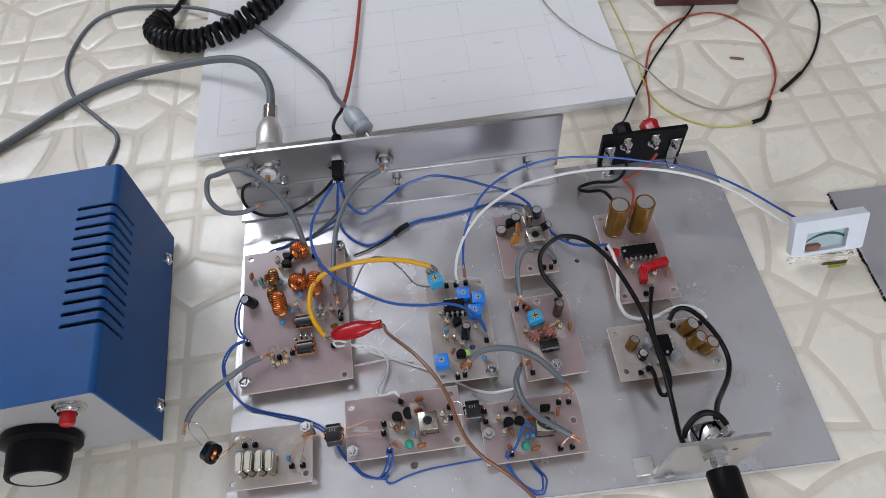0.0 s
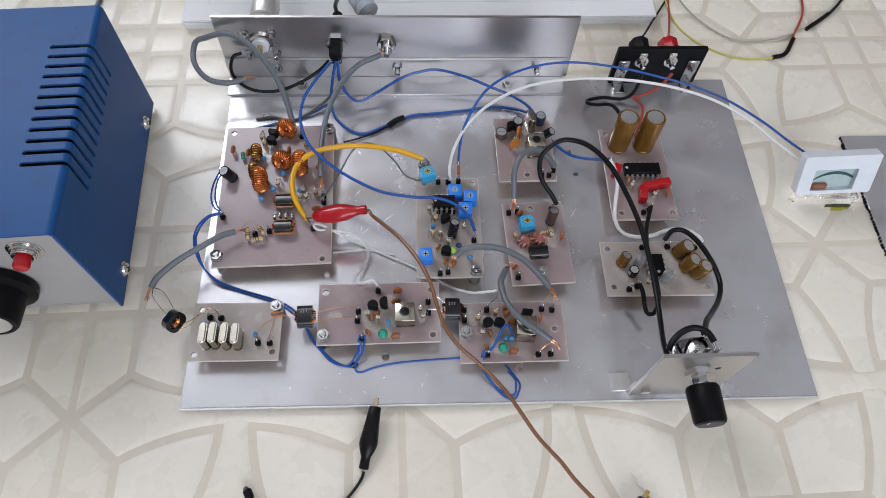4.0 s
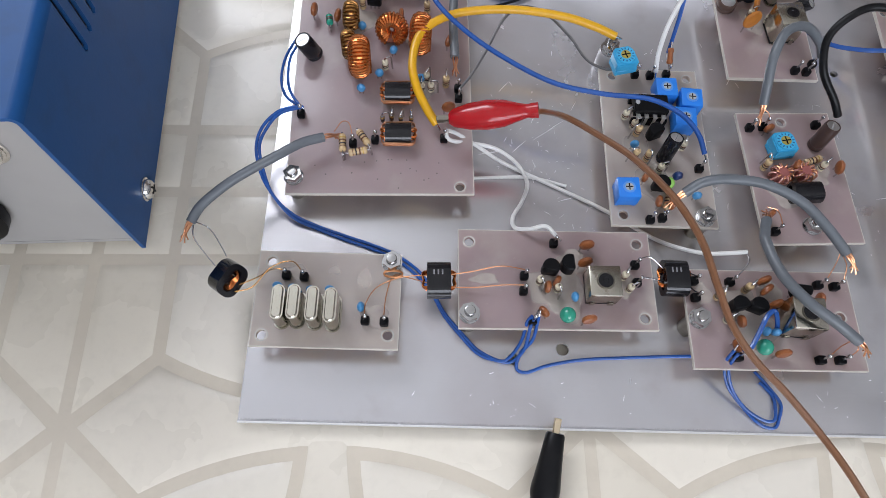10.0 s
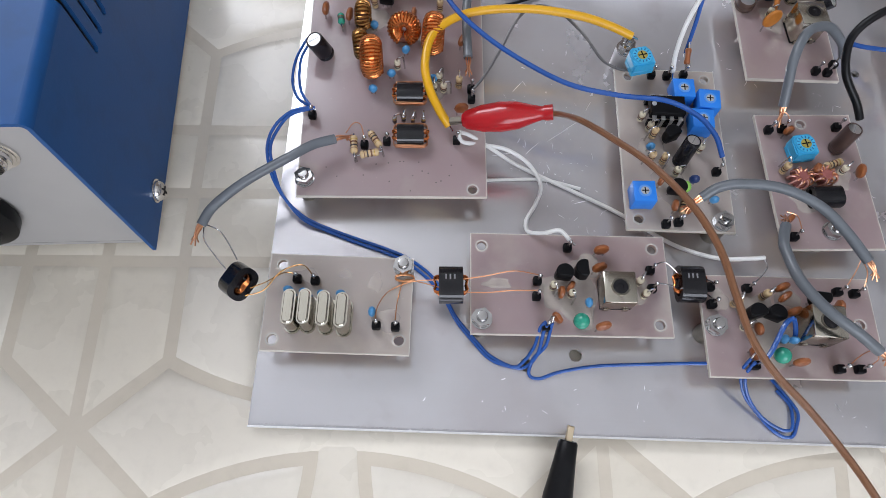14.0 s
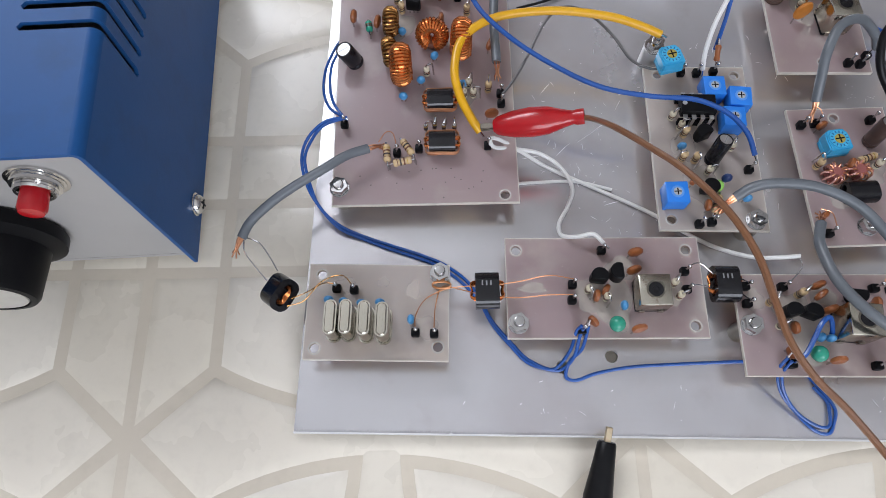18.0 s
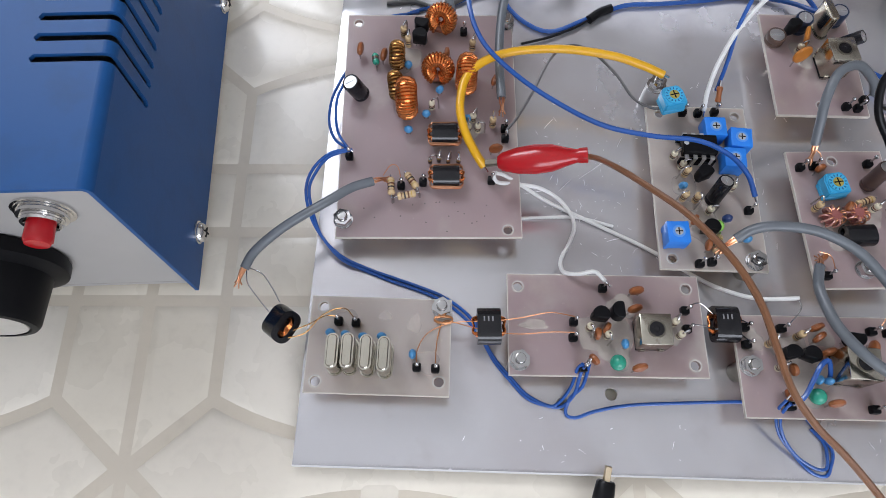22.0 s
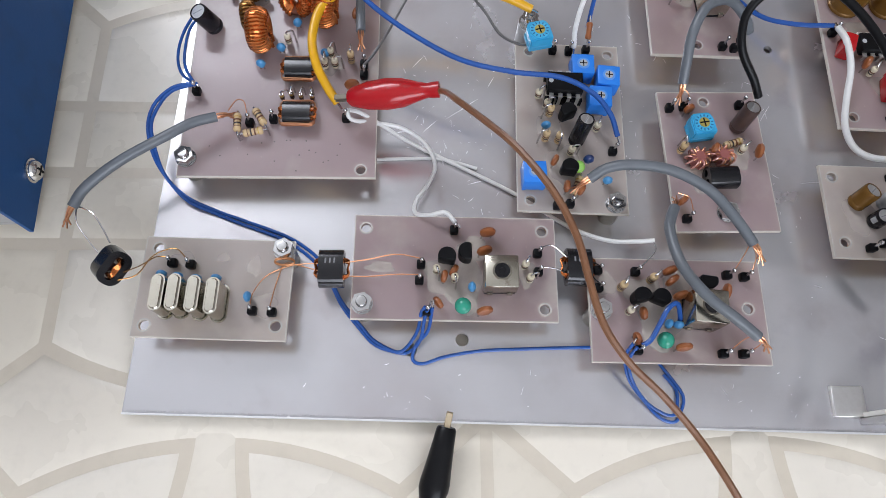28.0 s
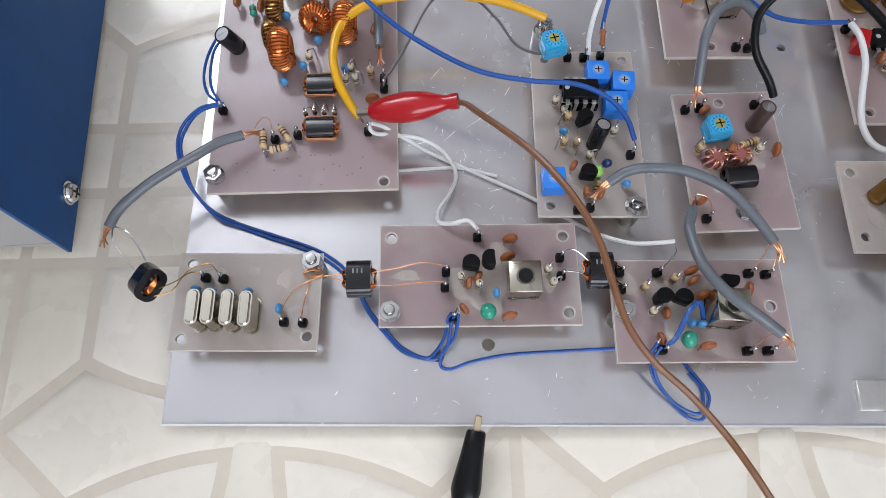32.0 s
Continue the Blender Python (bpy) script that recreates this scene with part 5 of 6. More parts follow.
part("base", box(B(), -W + 1.1, -1.1, 2.2, D - 2, 3.4, 4.9), pale_paint, cab)
for x in (-W + 12, -12):
    for y in (14, D - 14):
        part("foot", lathe(B(), [(0, 0), (5.5, 0), (6, 3.38), (0, 3.38)], 16, Matrix.Translation((x, y, 0))), black, cab)
for y, z in ((15.4, 8.8), (97.2, 9.8)):
    m = along((0, y, z), (5, y, z))
    scr = part("screw", lathe(B(), [(3.4, 0), (3.4, 0.5), (2.9, 0.6), (2.9, 1.2), (2.3, 2.1), (1.2, 2.5), (0, 2.6)], 20, m), chrome, cab, "domed cross-head screw with washer")
    bm = box(B(), -1.5, 1.5, -0.25, 0.25, 2.55, 2.66)
    box(bm, -0.25, 0.25, -1.5, 1.5, 2.56, 2.67)
    bmesh.ops.transform(bm, matrix=m, verts=bm.verts)
    part("cross_slot", bm, ic_black, scr)
bt = part("push_button", lathe(B(), [(0, 0), (2.9, 0), (3.0, 4.4), (2.5, 5.3), (0, 5.6)], 20, along((-16.2, -0.6, 53.6), (-16.2, -12, 53.6))), red_plastic, cab, "red push button")
m = along((-16.2, 2.1, 53.6), (-16.2, -12, 53.6))
part("button_collar", lathe(B(), [(3.4, 0), (6.4, 0), (6.4, 0.5), (5.8, 0.6), (5.8, 0.9), (5.2, 1.0), (5.2, 1.9), (4.2, 2.0), (4.4, 2.2), (4.2, 2.5), (4.4, 2.8), (4.2, 3.1), (4.1, 3.4), (3.4, 3.4)], 24, m), chrome, bt, "chrome ringed collar")
m = along((-40.5, 2.1, 29), (-40.5, -30, 29))
kn = part("tuning_knob", lathe(B(), [(0, 0.3), (15.4, 0.3), (16, 1.2), (16, 4), (12.6, 5.5), (11.8, 17), (11.2, 18), (9.8, 18.2), (9.6, 17.6), (0, 17.6)], 36, m), black, cab, "large black tuning knob with skirt")
part("knob_cap", lathe(B(), [(0, 17.7), (9.4, 17.7), (9.2, 18.1), (0, 18.3)], 32, m), can_top, kn, "spun silver cap")

# ---- meter ----
meter = thing("panel_meter", "small white panel meter leaning back on its clear case", "meter", 297.4, 100, -SINK, -0.8)
glass = bpy.data.materials.new("clear_plastic")
glass.use_nodes = True
gb = glass.node_tree.nodes["Principled BSDF"]
gb.inputs["Transmission Weight"].default_value, gb.inputs["Roughness"].default_value, gb.inputs["IOR"].default_value = 1.0, 0.06, 1.25
gb.inputs["Base Color"].default_value = (0.95, 0.96, 0.95, 1)
meter_white = simple("meter_white", (0.7, 0.73, 0.77), 0.3, 0, (0.56, 0.6, 0.66), 60)
lift = pose(0, 0, 9.9, 0, -5, 0) @ pose(0, 0, 0, 68, 0, 0)
part("bezel", sheet(B(), rounded(-16.8, 18.2, -0.4, 20.8, 1.2), [rounded(-10.5, 9.5, 1.6, 13.4, 0.8)], -3.4, 2.0, lift), meter_white, meter)
part("scale_plate", sheet(B(), [(-10.5, 1.6), (9.5, 1.6), (9.5, 13.4), (-10.5, 13.4)], [], -1.5, -0.6, lift), simple("pale_scale", (0.42, 0.52, 0.52), 0.5), meter, "pale printed scale")
bm = B()
for k in range(12):
    a, b = radians(128 - 6.5 * k), radians(128 - 6.5 * (k + 1))
    q = [bm.verts.new(lift @ Vector((0.5 + r * math.cos(t), r * math.sin(t) - 6.2, -0.5))) for r, t in ((15.4, a), (15.4, b), (17.0 - 0.06 * (k - 6) ** 2 * 0.4, b), (17.0 - 0.06 * (k - 6) ** 2 * 0.4, a))]
    bm.faces.new(q)
part("scale_arc", bm, simple("scale_green", (0.012, 0.08, 0.07), 0.5), meter, "dark green scale arc")
bm = box(B(), -9.6, -2, 1.8, 5.0, -0.55, 1.6, 0.9)
bmesh.ops.transform(bm, matrix=lift, verts=bm.verts)
part("needle_hub", bm, simple("hub_brown", (0.26, 0.1, 0.06), 0.5), meter, "brown coil hub")
case = part("clear_case", box(B(), -16, 16, -3.0, 1.0, 0.2, 8.0, 0.8), glass, meter, "clear plastic case")
case.visible_shadow = False
part("sticker", box(B(), 3, 14, -5.4, -3.6, 0.05, 0.3), simple("sticker_yellow", (0.5, 0.47, 0.06), 0.5), meter, "small yellow sticker")
part("sticker_edge", box(B(), 2, 14.5, -3.55, -3.1, 0.05, 2.4), simple("sticker_dark", (0.05, 0.05, 0.03), 0.5), meter)

# ---- grey offcut and dark box ----
off = thing("metal_offcut", "grey metal sheet offcut with a ragged black edge", "metal sheet", 321, 60, -SINK, 0)
part("sheet", box(B(), 0, 120, -30, 80, 0.3, 1.6, 0.2), alu, off)
bm = B()
for k in range(60):
    y = -30 + 110 * k / 60
    box(bm, random.uniform(-0.9, -0.3), random.uniform(-0.1, 0.15), y, y + random.uniform(0.6, 1.9), 0, random.uniform(1.62, 1.9))
part("ragged_edge", bm, black, off, "torn black foam edge")
dk = thing("small_box", "dark maroon box at the edge of the cloth", "box", 303.6, 319.6, -SINK, -8.4)
part("body", box(B(), -28, 28, -13, 20, 0, 18, 1.5), simple("maroon", (0.06, 0.018, 0.015), 0.4), dk)
part("lid", box(B(), -28.6, 28.6, -13.6, 20.6, 18.05, 22, 1.2), simple("maroon_lid", (0.08, 0.025, 0.02), 0.4), dk)

# ---- schematic sheets ----
pad = thing("paper_stack", "stack of white printed schematic sheets", "paper", -34.5, 219.5, -SINK, 1.0)
rnd = random.Random(5)
for k in range(6):
    dx, dy = rnd.uniform(-0.8, 0.8), rnd.uniform(-0.8, 0.8)
    part("sheet", box(B(), dx, 270 + dx, dy, 190 + dy, 0.02 + 1.2 * k, 1.16 + 1.2 * k, 0.1), paper, pad)
bm = B()
ink = simple("pale_ink", (0.7, 0.7, 0.72), 0.8)
for x0, y0, x1, y1 in ((14, 12, 250, 12.35), (14, 40, 200, 40.3), (14, 75, 250, 75.3), (60, 110, 250, 110.3)):
    box(bm, x0, x1, y0, y1, 7.3, 7.34)
for x, y0, y1 in ((14, 12, 150), (62, 12, 75), (88, 40, 110), (130, 12, 110), (175, 40, 150), (210, 12, 75), (232, 30, 150), (250, 12, 150)):
    box(bm, x, x + 0.35, y0, y1, 7.345, 7.38)
for k in range(22):
    x, y = rnd.uniform(20, 240), rnd.uniform(18, 140)
    box(bm, x, x + rnd.uniform(3, 9), y, y + 0.9, 7.385, 7.41)
tagged(part("printed_diagram", bm, ink, pad, "faint ruled diagram lines"), kind="stuff")

# ---- wires and cables ----
w_blue = simple("blue_insulation", (0.024, 0.095, 0.35), 0.2, 0, (0.018, 0.07, 0.27), 300)
w_white = simple("white_insulation", (0.72, 0.72, 0.7), 0.35, 0, (0.6, 0.6, 0.57), 300)
w_grey = simple("grey_coax_jacket", (0.13, 0.145, 0.16), 0.38, 0, (0.1, 0.11, 0.12), 200)
w_slate = simple("slate_insulation", (0.1, 0.1, 0.1), 0.4, 0, (0.16, 0.15, 0.14), 200)
w_black = simple("black_insulation", (0.006, 0.006, 0.007), 0.32, 0, (0.011, 0.011, 0.011), 300, Specular_IOR_Level=0.2)
w_yellow = simple("yellow_insulation", (0.72, 0.38, 0.01), 0.3, 0, (0.6, 0.3, 0.01), 300)
w_brown = simple("brown_insulation", (0.2, 0.088, 0.04), 0.36, 0, (0.15, 0.06, 0.028), 200)
w_red = simple("red_insulation", (0.36, 0.055, 0.03), 0.35, 0, (0.27, 0.04, 0.02), 300)
w_paleyellow = simple("pale_yellow_insulation", (0.55, 0.5, 0.12), 0.4, 0, (0.45, 0.4, 0.1), 300)
w_olive = simple("grey_green_insulation", (0.36, 0.37, 0.3), 0.4, 0, (0.3, 0.3, 0.22), 300)


def wire(label, mat, r, pts, bare="", group="", name="wire", category="wire", braid=False, raw=False):
    """One insulated wire along places of the plan; bare: 's', 'e' for stripped ends."""
    pts = [Vector(p) if raw else settle(*p) for p in pts]
    way = curve_points(pts, 8)
    ob = thing(name, label, category, group=group)
    part("insulation", tube(B(), pts, r, 10 if r > 0.8 else 8, 8), mat, ob)
    for end in bare:
        p, q = (way[0], way[1]) if end == "s" else (way[-1], way[-2])
        d = (p - q).normalized()
        if braid:
            bm = B()
            for k in range(5):
                o = Vector((math.cos(k * 1.26), math.sin(k * 1.26), 0.3)) * r * 0.5
                tube(bm, [p + o - d, p + o + d * 1.2, p + d * 3.2 + o * 0.5 + Vector((0, 0, -0.6)), p + d * 4.4 + o * 1.6 + Vector((0, 0, -2.0))], 0.22, 6, 4)
            part("braid", bm, bare_copper, ob, "frayed copper braid")
        else:
            part("bare_end", rod(B(), p - d * 0.5, p + d * 2.0, min(0.35, r * 0.6), None, 6), solder, ob, "tinned bare end")
    return ob


COAX = dict(name="coaxial_cable", category="cable", braid=True)
wire("grey coaxial cable from the large board to a hanging core", w_grey, 1.35, [(15.9, 75.7, 15.7), (10.3, 72.8, 17), (4.4, 68.2, 17.7), (-3.2, 63.2, 17.2), (-9, 58.9, 16.4), (-14.5, 53.6, 15.2), (-16.8, 49.2, 14.2)], "se", **COAX, raw=True)
wire("grey coaxial cable arching between two boards", w_grey, 1.35, [(113.1, 59.3, 20.7), (117, 61.2, 23.2), (122.7, 61.4, 25.2), (131.7, 59.7, 26.5), (140.6, 55.2, 26.1), (146.9, 49.2, 24.4), (152.1, 42.6, 22.4)], "se", **COAX, raw=True)
wire("grey coaxial cable curving down to a coil board", w_grey, 1.35, [(134.4, 52.6, 19.9), (132.5, 48.7, 21.5), (131.6, 44.8, 22.7), (132.9, 35.9, 24.6), (137.7, 28.3, 25.6), (144.2, 23.3, 24.8), (150.1, 19.8, 22.2)], "se", **COAX, raw=True)
wire("grey coaxial cable arching over the oscillator board", w_grey, 1.35, [(141.2, 90.8, 17.5), (141.0, 95.0, 22), (141.4, 100.6, 26.5), (145.2, 107.6, 28.5), (152, 110.8, 27.5), (158.6, 109.6, 22.5), (161.6, 108.6, 18)], "s", **COAX)
wire("grey coaxial cable from the rear socket to the large board", w_grey, 1.35, [(79.2, 173.0, 25), (75, 171.0, 24.5), (68, 168.6, 22.5), (60.5, 161, 20), (55.2, 150, 18), (52.2, 136, 17), (51.2, 120, 16.5), (52, 104.8, 15.5)], "se", **COAX)
wire("grey coaxial cable looped at the aerial socket", w_grey, 1.4, [(9.5, 165.4, 16), (2, 162.6, 16), (-8, 163.4, 18), (-14.6, 170.5, 22), (-14.4, 180, 26), (-7, 185.5 - 8, 32), (4, 184 - 8, 36), (14, 172, 34), (24, 163, 29), (31, 152, 23), (35, 141, 18), (37, 133.6, 14)], "s", **COAX)
wire("thin black wire along the rear panel foot", w_black, 0.85, [(52.6, 174.0, 20), (46, 171.0, 15), (36, 166.8, 11), (25, 163.6, 9), (14, 163.0, 10), (6.5, 165.4, 13), (2.6, 170.0, 17), (3.8, 175.4, 21), (8, 177.6, 21.5)], "")

BLUEW = "thin blue hook-up wires"
wire("thin blue wire lying across the plate to a board", w_blue, 0.46, [(8.2, 86.4, 14.6), (2.7, 84.5, 14.8), (-1.8, 80, 13.5), (-3.6, 74.5, 11), (-1.8, 67.3, 8.5), (1.8, 61.8, 6.2), (7.3, 56.4, 4), (14.5, 53.6, 2.4), (21.8, 50.9, 2.2), (30, 48.2, 2.2), (36.4, 45.5, 2.2), (42.7, 40.9, 2.2), (47.3, 35.5, 2.2), (50.9, 29.1, 2.2), (55.5, 23.6, 2.2), (60, 19.1, 2.2), (65.5, 17.3, 2.2), (69.1, 17.3, 2.6), (71.8, 20, 6), (72.7, 24.5, 11), (73.6, 26.4, 14)], "e", BLUEW, raw=True)
wire("thin blue wire beside its twin on the plate", w_blue, 0.46, [(9.1, 86.4, 14.4), (2.7, 83.6, 14.6), (-0.9, 79.1, 13.3), (-2.7, 74.5, 11), (-0.9, 67.3, 8.5), (1.8, 61.8, 6.2), (7.3, 57.3, 4), (14.5, 54.5, 2.4), (22.7, 51.8, 2.2), (30.9, 49.1, 2.2), (37.3, 46.4, 2.2), (43.6, 41.8, 2.2), (47.3, 36.4, 2.2), (50.9, 30, 2.2), (56.4, 23.6, 2.2), (60, 20, 2.2), (65.5, 17.3, 2.6), (68.2, 18.2, 3.2), (70.9, 21.8, 6.4), (71.8, 25.5, 11), (72.7, 26.4, 13.8)], "", BLUEW, raw=True)
wire("thin blue wire running under the second coil board", w_blue, 0.46, [(74.5, 26.4, 13.6), (73.6, 21.8, 8), (70.9, 19.1, 4.5), (70, 15.5, 2.5), (72.7, 14.5, 2.2), (78.2, 16.4, 2.2), (87.3, 18.2, 2.2), (99.1, 19.1, 2.2), (115.5, 20, 2.2), (122.7, 20, 2.2)], "s", BLUEW, raw=True)
wire("thin blue wire looped in front of the coil board", w_blue, 0.42, [(123.6, 19.1, 13.4), (122.7, 16.4, 9), (124.5, 11.8, 5), (128.2, 7.3, 3), (132.7, 2.7, 2.2), (136.4, 1.8, 2.2), (138.2, 4.5, 2.2), (139.1, 8.2, 2.2), (136.4, 12.7, 2.2), (133.6, 16.4, 2.2)], "s", BLUEW, raw=True)
wire("second thin blue wire in the front loop", w_blue, 0.42, [(124.5, 18.2, 13.4), (123.6, 15.5, 9), (125.5, 10.9, 5.2), (129.1, 6.4, 3.3), (133.6, 3.6, 2.8), (136.4, 3.6, 2.8), (137.3, 6.4, 2.6), (137.3, 10, 2.2), (134.5, 13.6, 2.2)], "", BLUEW, raw=True)
wire("blue wire looping over the second coil board", w_blue, 0.62, [(125.4, 18.4, 14.6), (127.4, 19.8, 15.2), (129.6, 23.6, 16.2), (131.6, 27.2, 17.2), (134.0, 28.6, 16.8), (135.6, 26.4, 14.0), (136.2, 24.2, 11.2)], "", BLUEW)
wire("blue wire hanging at the large board's edge", w_blue, 0.42, [(8.0, 86.6, 14.2), (3.6, 90.4, 13), (0.9, 97.4, 11), (0.6, 106, 9.5), (2.2, 114, 8), (4.4, 121, 6), (6, 130, 5.5), (14, 141.5, 5), (26, 145, 5)], "s", BLUEW)
wire("second blue wire at the large board's edge", w_blue, 0.42, [(8.2, 86.4, 14.4), (4.6, 92, 13.4), (2.8, 99, 11.6), (2.4, 107, 10), (3.6, 114, 8), (4.0, 122, 6)], "", BLUEW)
wire("long blue wire from the power socket to the chip board", w_blue, 0.75, [(54.8, 169.3, 25.2), (52.4, 163.7, 26), (47.7, 155.6, 25.8), (42.4, 144.2, 24.7), (41.7, 131.6, 23.7), (45.8, 119.3, 22.8), (54.4, 109.3, 22.2), (65.9, 100.6, 21.4), (79.8, 93.3, 20.5), (93.8, 90.5, 20), (106.9, 89.5, 19.8), (115.5, 85.5, 19.2), (120.2, 79.9, 18.3), (122.7, 74.7, 15.5)], "e", BLUEW, raw=True)
wire("blue wire from the power socket along the plate", w_blue, 0.75, [(57.6, 168.5, 25), (58, 163.5, 17), (62, 159.8, 9.5), (67.4, 158.8, 6.5), (76, 163.4, 7.5), (89, 171.8, 9.5), (98, 174.4, 11), (108, 175.2, 12), (122, 171.6, 11), (136, 166.4, 8.5), (147, 161.6, 7), (156, 153, 7), (163, 136, 6), (172, 124.4, 6.5), (181, 119.6, 8.5), (190.2, 115.4, 13.6)], "", BLUEW)
wire("blue wire curling down from the power socket", w_blue, 0.75, [(56.6, 168.5, 25), (54, 164, 15), (53, 157, 8), (55.4, 149, 5.2), (62, 141.6, 4.9), (70, 138.6, 4.9), (80, 143.2, 4.9), (87, 147.2, 5.2)], "", BLUEW)
wire("blue wire with a black sleeved joint on the plate", w_blue, 0.75, [(84.6, 145.0, 5.1), (95, 150.2, 5.1), (107, 151.4, 5.1), (121, 153.2, 5.1), (136, 155.6, 5.2), (150, 153.4, 5.6), (158, 148, 7)], "", BLUEW)
wire("thin black wire leaving the sleeved joint", w_black, 0.45, [(60, 133.0, 5.0), (70, 136.4, 5.0), (78, 140.4, 5.0), (84, 144.6, 5.2)], "")
ob = thing("sleeve", "black heat-shrink sleeve over a wire joint", "wire sleeve")
part("tube", tube(B(), [settle(82.6, 143.4, 5.5), settle(86.4, 146.6, 5.5), settle(90.4, 148.6, 5.5)], 1.5, 10, 5), w_black, ob)
wire("dark grey wire end lying behind the large board", w_slate, 0.7, [(15, 148.5, 4.8), (24, 149.5, 4.8), (34, 147.6, 4.8), (46, 155, 6), (54.6, 163, 9)], "", "")
wire("dark blue wire end lying behind the large board", w_blue, 0.6, [(18.4, 142.4, 4.7), (28, 146.8, 4.7), (38, 149.4, 4.7), (52, 158, 6), (56, 163, 9)], "", BLUEW)
wire("long blue wire rising to the meter", w_blue, 0.6, [(116.5, 110.2, 14.9), (116.7, 113.8, 23.4), (119.7, 124.2, 30.4), (128.7, 138.5, 35.1), (140.7, 148.2, 36.2), (156.7, 154.6, 36.5), (174.9, 157.2, 35.6), (197.1, 156.2, 32.9), (215.4, 152.9, 30.5), (231.8, 149.8, 27.7), (250, 143.6, 24.2), (266.6, 132.8, 20.9), (278.5, 122.2, 18.4), (285.5, 113.5, 18.9)], "", BLUEW, raw=True)
ob = thing("inline_resistor", "small brown resistor soldered to a blue wire", "resistor")
m = along((116.3, 104.8, 14.2), (116.4, 110.6, 18.5)) @ Matrix.Translation((0, 0, 3.6))
part("body", resistor_body(m, 4.6, 0.85), disc_brown, ob)
part("lead", rod(B(), (116.3, 104.6, 14.0), (116.4, 110.9, 18.8), 0.25, None, 6), solder, ob)
wire("long white wire rising to the meter", w_white, 0.72, [(112.5, 103.8, 13.6), (112.1, 107.2, 18.9), (114.2, 113.7, 24.9), (120.5, 123.4, 29.7), (132.1, 133.9, 33.2), (151.3, 142.9, 35.3), (175.5, 147.6, 34.7), (198.8, 148.7, 32.5), (220, 145.8, 31.1), (240.4, 139.5, 28.9), (256.9, 130.7, 25.3), (269.8, 120, 21.2), (282.2, 109, 18.2)], "s", raw=True)
wire("thick yellow wire arching from the clip to the trimmer", w_yellow, 1.25, [(47.1, 82.6, 13.7), (44.4, 85.6, 16.3), (41.1, 91.5, 18.9), (39.7, 99.6, 20.1), (42.2, 109.5, 20.7), (52, 116.3, 21.1), (68.3, 118.7, 21), (83.6, 117.2, 20.7), (93.1, 114.8, 19.7), (99.9, 112.9, 17.9)], "se", raw=True)
wire("thin slate wire from the large board to the trimmer board", w_slate, 0.4, [(53.6, 94.4, 14.6), (56.4, 97.6, 16), (60.6, 104.4, 18.5), (66, 115.6, 20), (72, 121, 20), (79, 119.4, 19), (86, 112.6, 17.6), (91, 105.6, 16), (96.4, 103.2, 15), (100, 103.4, 14.6)], "")
wire("thin white wire looping to the first coil board", w_white, 0.6, [(49.6, 80.4, 14.4), (51, 78.6, 12), (56.6, 79.6, 9), (64.4, 79.4, 7), (71, 75.4, 6), (74.2, 68.8, 6), (72.4, 62.6, 6.4), (69.4, 57.2, 7.4), (69.4, 52.6, 10), (73, 51.0, 13), (77.0, 51.2, 14.6), (79.6, 48.6, 14.6)], "e")
wire("thin white wire passing under the chip board", w_white, 0.58, [(50.4, 80.6, 13.6), (53.4, 81.2, 11), (60, 79.0, 7.6), (68, 75.2, 5.4), (82, 68.6, 4.9), (96, 61.6, 4.9), (108, 53.8, 5.2), (114, 50.0, 6.8), (120.6, 46.6, 10.4), (126.4, 45.6, 13.4), (130.6, 45.6, 14.6)], "")
wire("thin white wire end lying on the plate", w_white, 0.5, [(58, 70.4, 4.6), (66, 71, 4.6), (76, 71.2, 4.6), (86, 68.8, 4.6)], "")
wire("thick white wire bent round between two boards", w_white, 0.92, [(190.4, 114.0, 14.6), (191.0, 108.4, 16), (191.4, 100.2, 15), (189.6, 91, 13.2), (188.4, 82.6, 12), (190.4, 76.2, 11.4), (196, 73.6, 11), (204, 73.8, 11.4), (212, 76.2, 12), (219.4, 76.4, 12.6), (224.4, 72.4, 13.4), (225.6, 68.8, 14.4)], "s")
wire("thick black wire arching from a board to the volume control", w_black, 1.1, [(159.8, 85.4, 20.8), (157.2, 88, 24.4), (152.2, 93.5, 29.8), (151.6, 99.9, 35), (155.7, 103.8, 39.1), (162.7, 106, 41), (172.3, 102.6, 41.1), (180.7, 93.4, 39.3), (186.2, 81.3, 36.9), (190.7, 65.9, 34.4), (192.8, 49.6, 32.2), (192.8, 33.9, 31.8), (191.1, 20.2, 34.3), (188.9, 10.8, 39.1), (188.1, 5.1, 43), (189, 3.2, 44)], "", raw=True)
wire("black wire curving from the amplifier board to the control", w_black, 1.15, [(207.9, 69, 16), (211.8, 73, 17), (217.3, 72.8, 17), (222.6, 66.6, 16.9), (226.9, 56.5, 16.3), (227.7, 46.4, 16.6), (223.2, 37, 20.4), (215.1, 27.9, 28.1), (208.3, 21, 36.9), (202, 12.4, 45.9)], "e", raw=True)
wire("black wire curved over the potentiometer", w_black, 1.2, [(189.0, 7.6, 42), (190.6, 10.4, 43.6), (194.4, 13.6, 45), (199, 15, 45.6), (203.4, 13.4, 45.6), (205.6, 9.6, 45)], "")
wire("black screened wire looped beneath the amplifier board", w_black, 1.0, [(193.2, 48.0, 14.6), (194.2, 44.2, 14), (195.0, 39.6, 11), (196.0, 36.0, 10), (198.4, 35.6, 12), (199.0, 39.6, 18), (197.8, 48, 22), (197.0, 58, 21), (199.4, 72, 18), (203, 82, 16), (205.2, 87.2, 14.8)], "s")
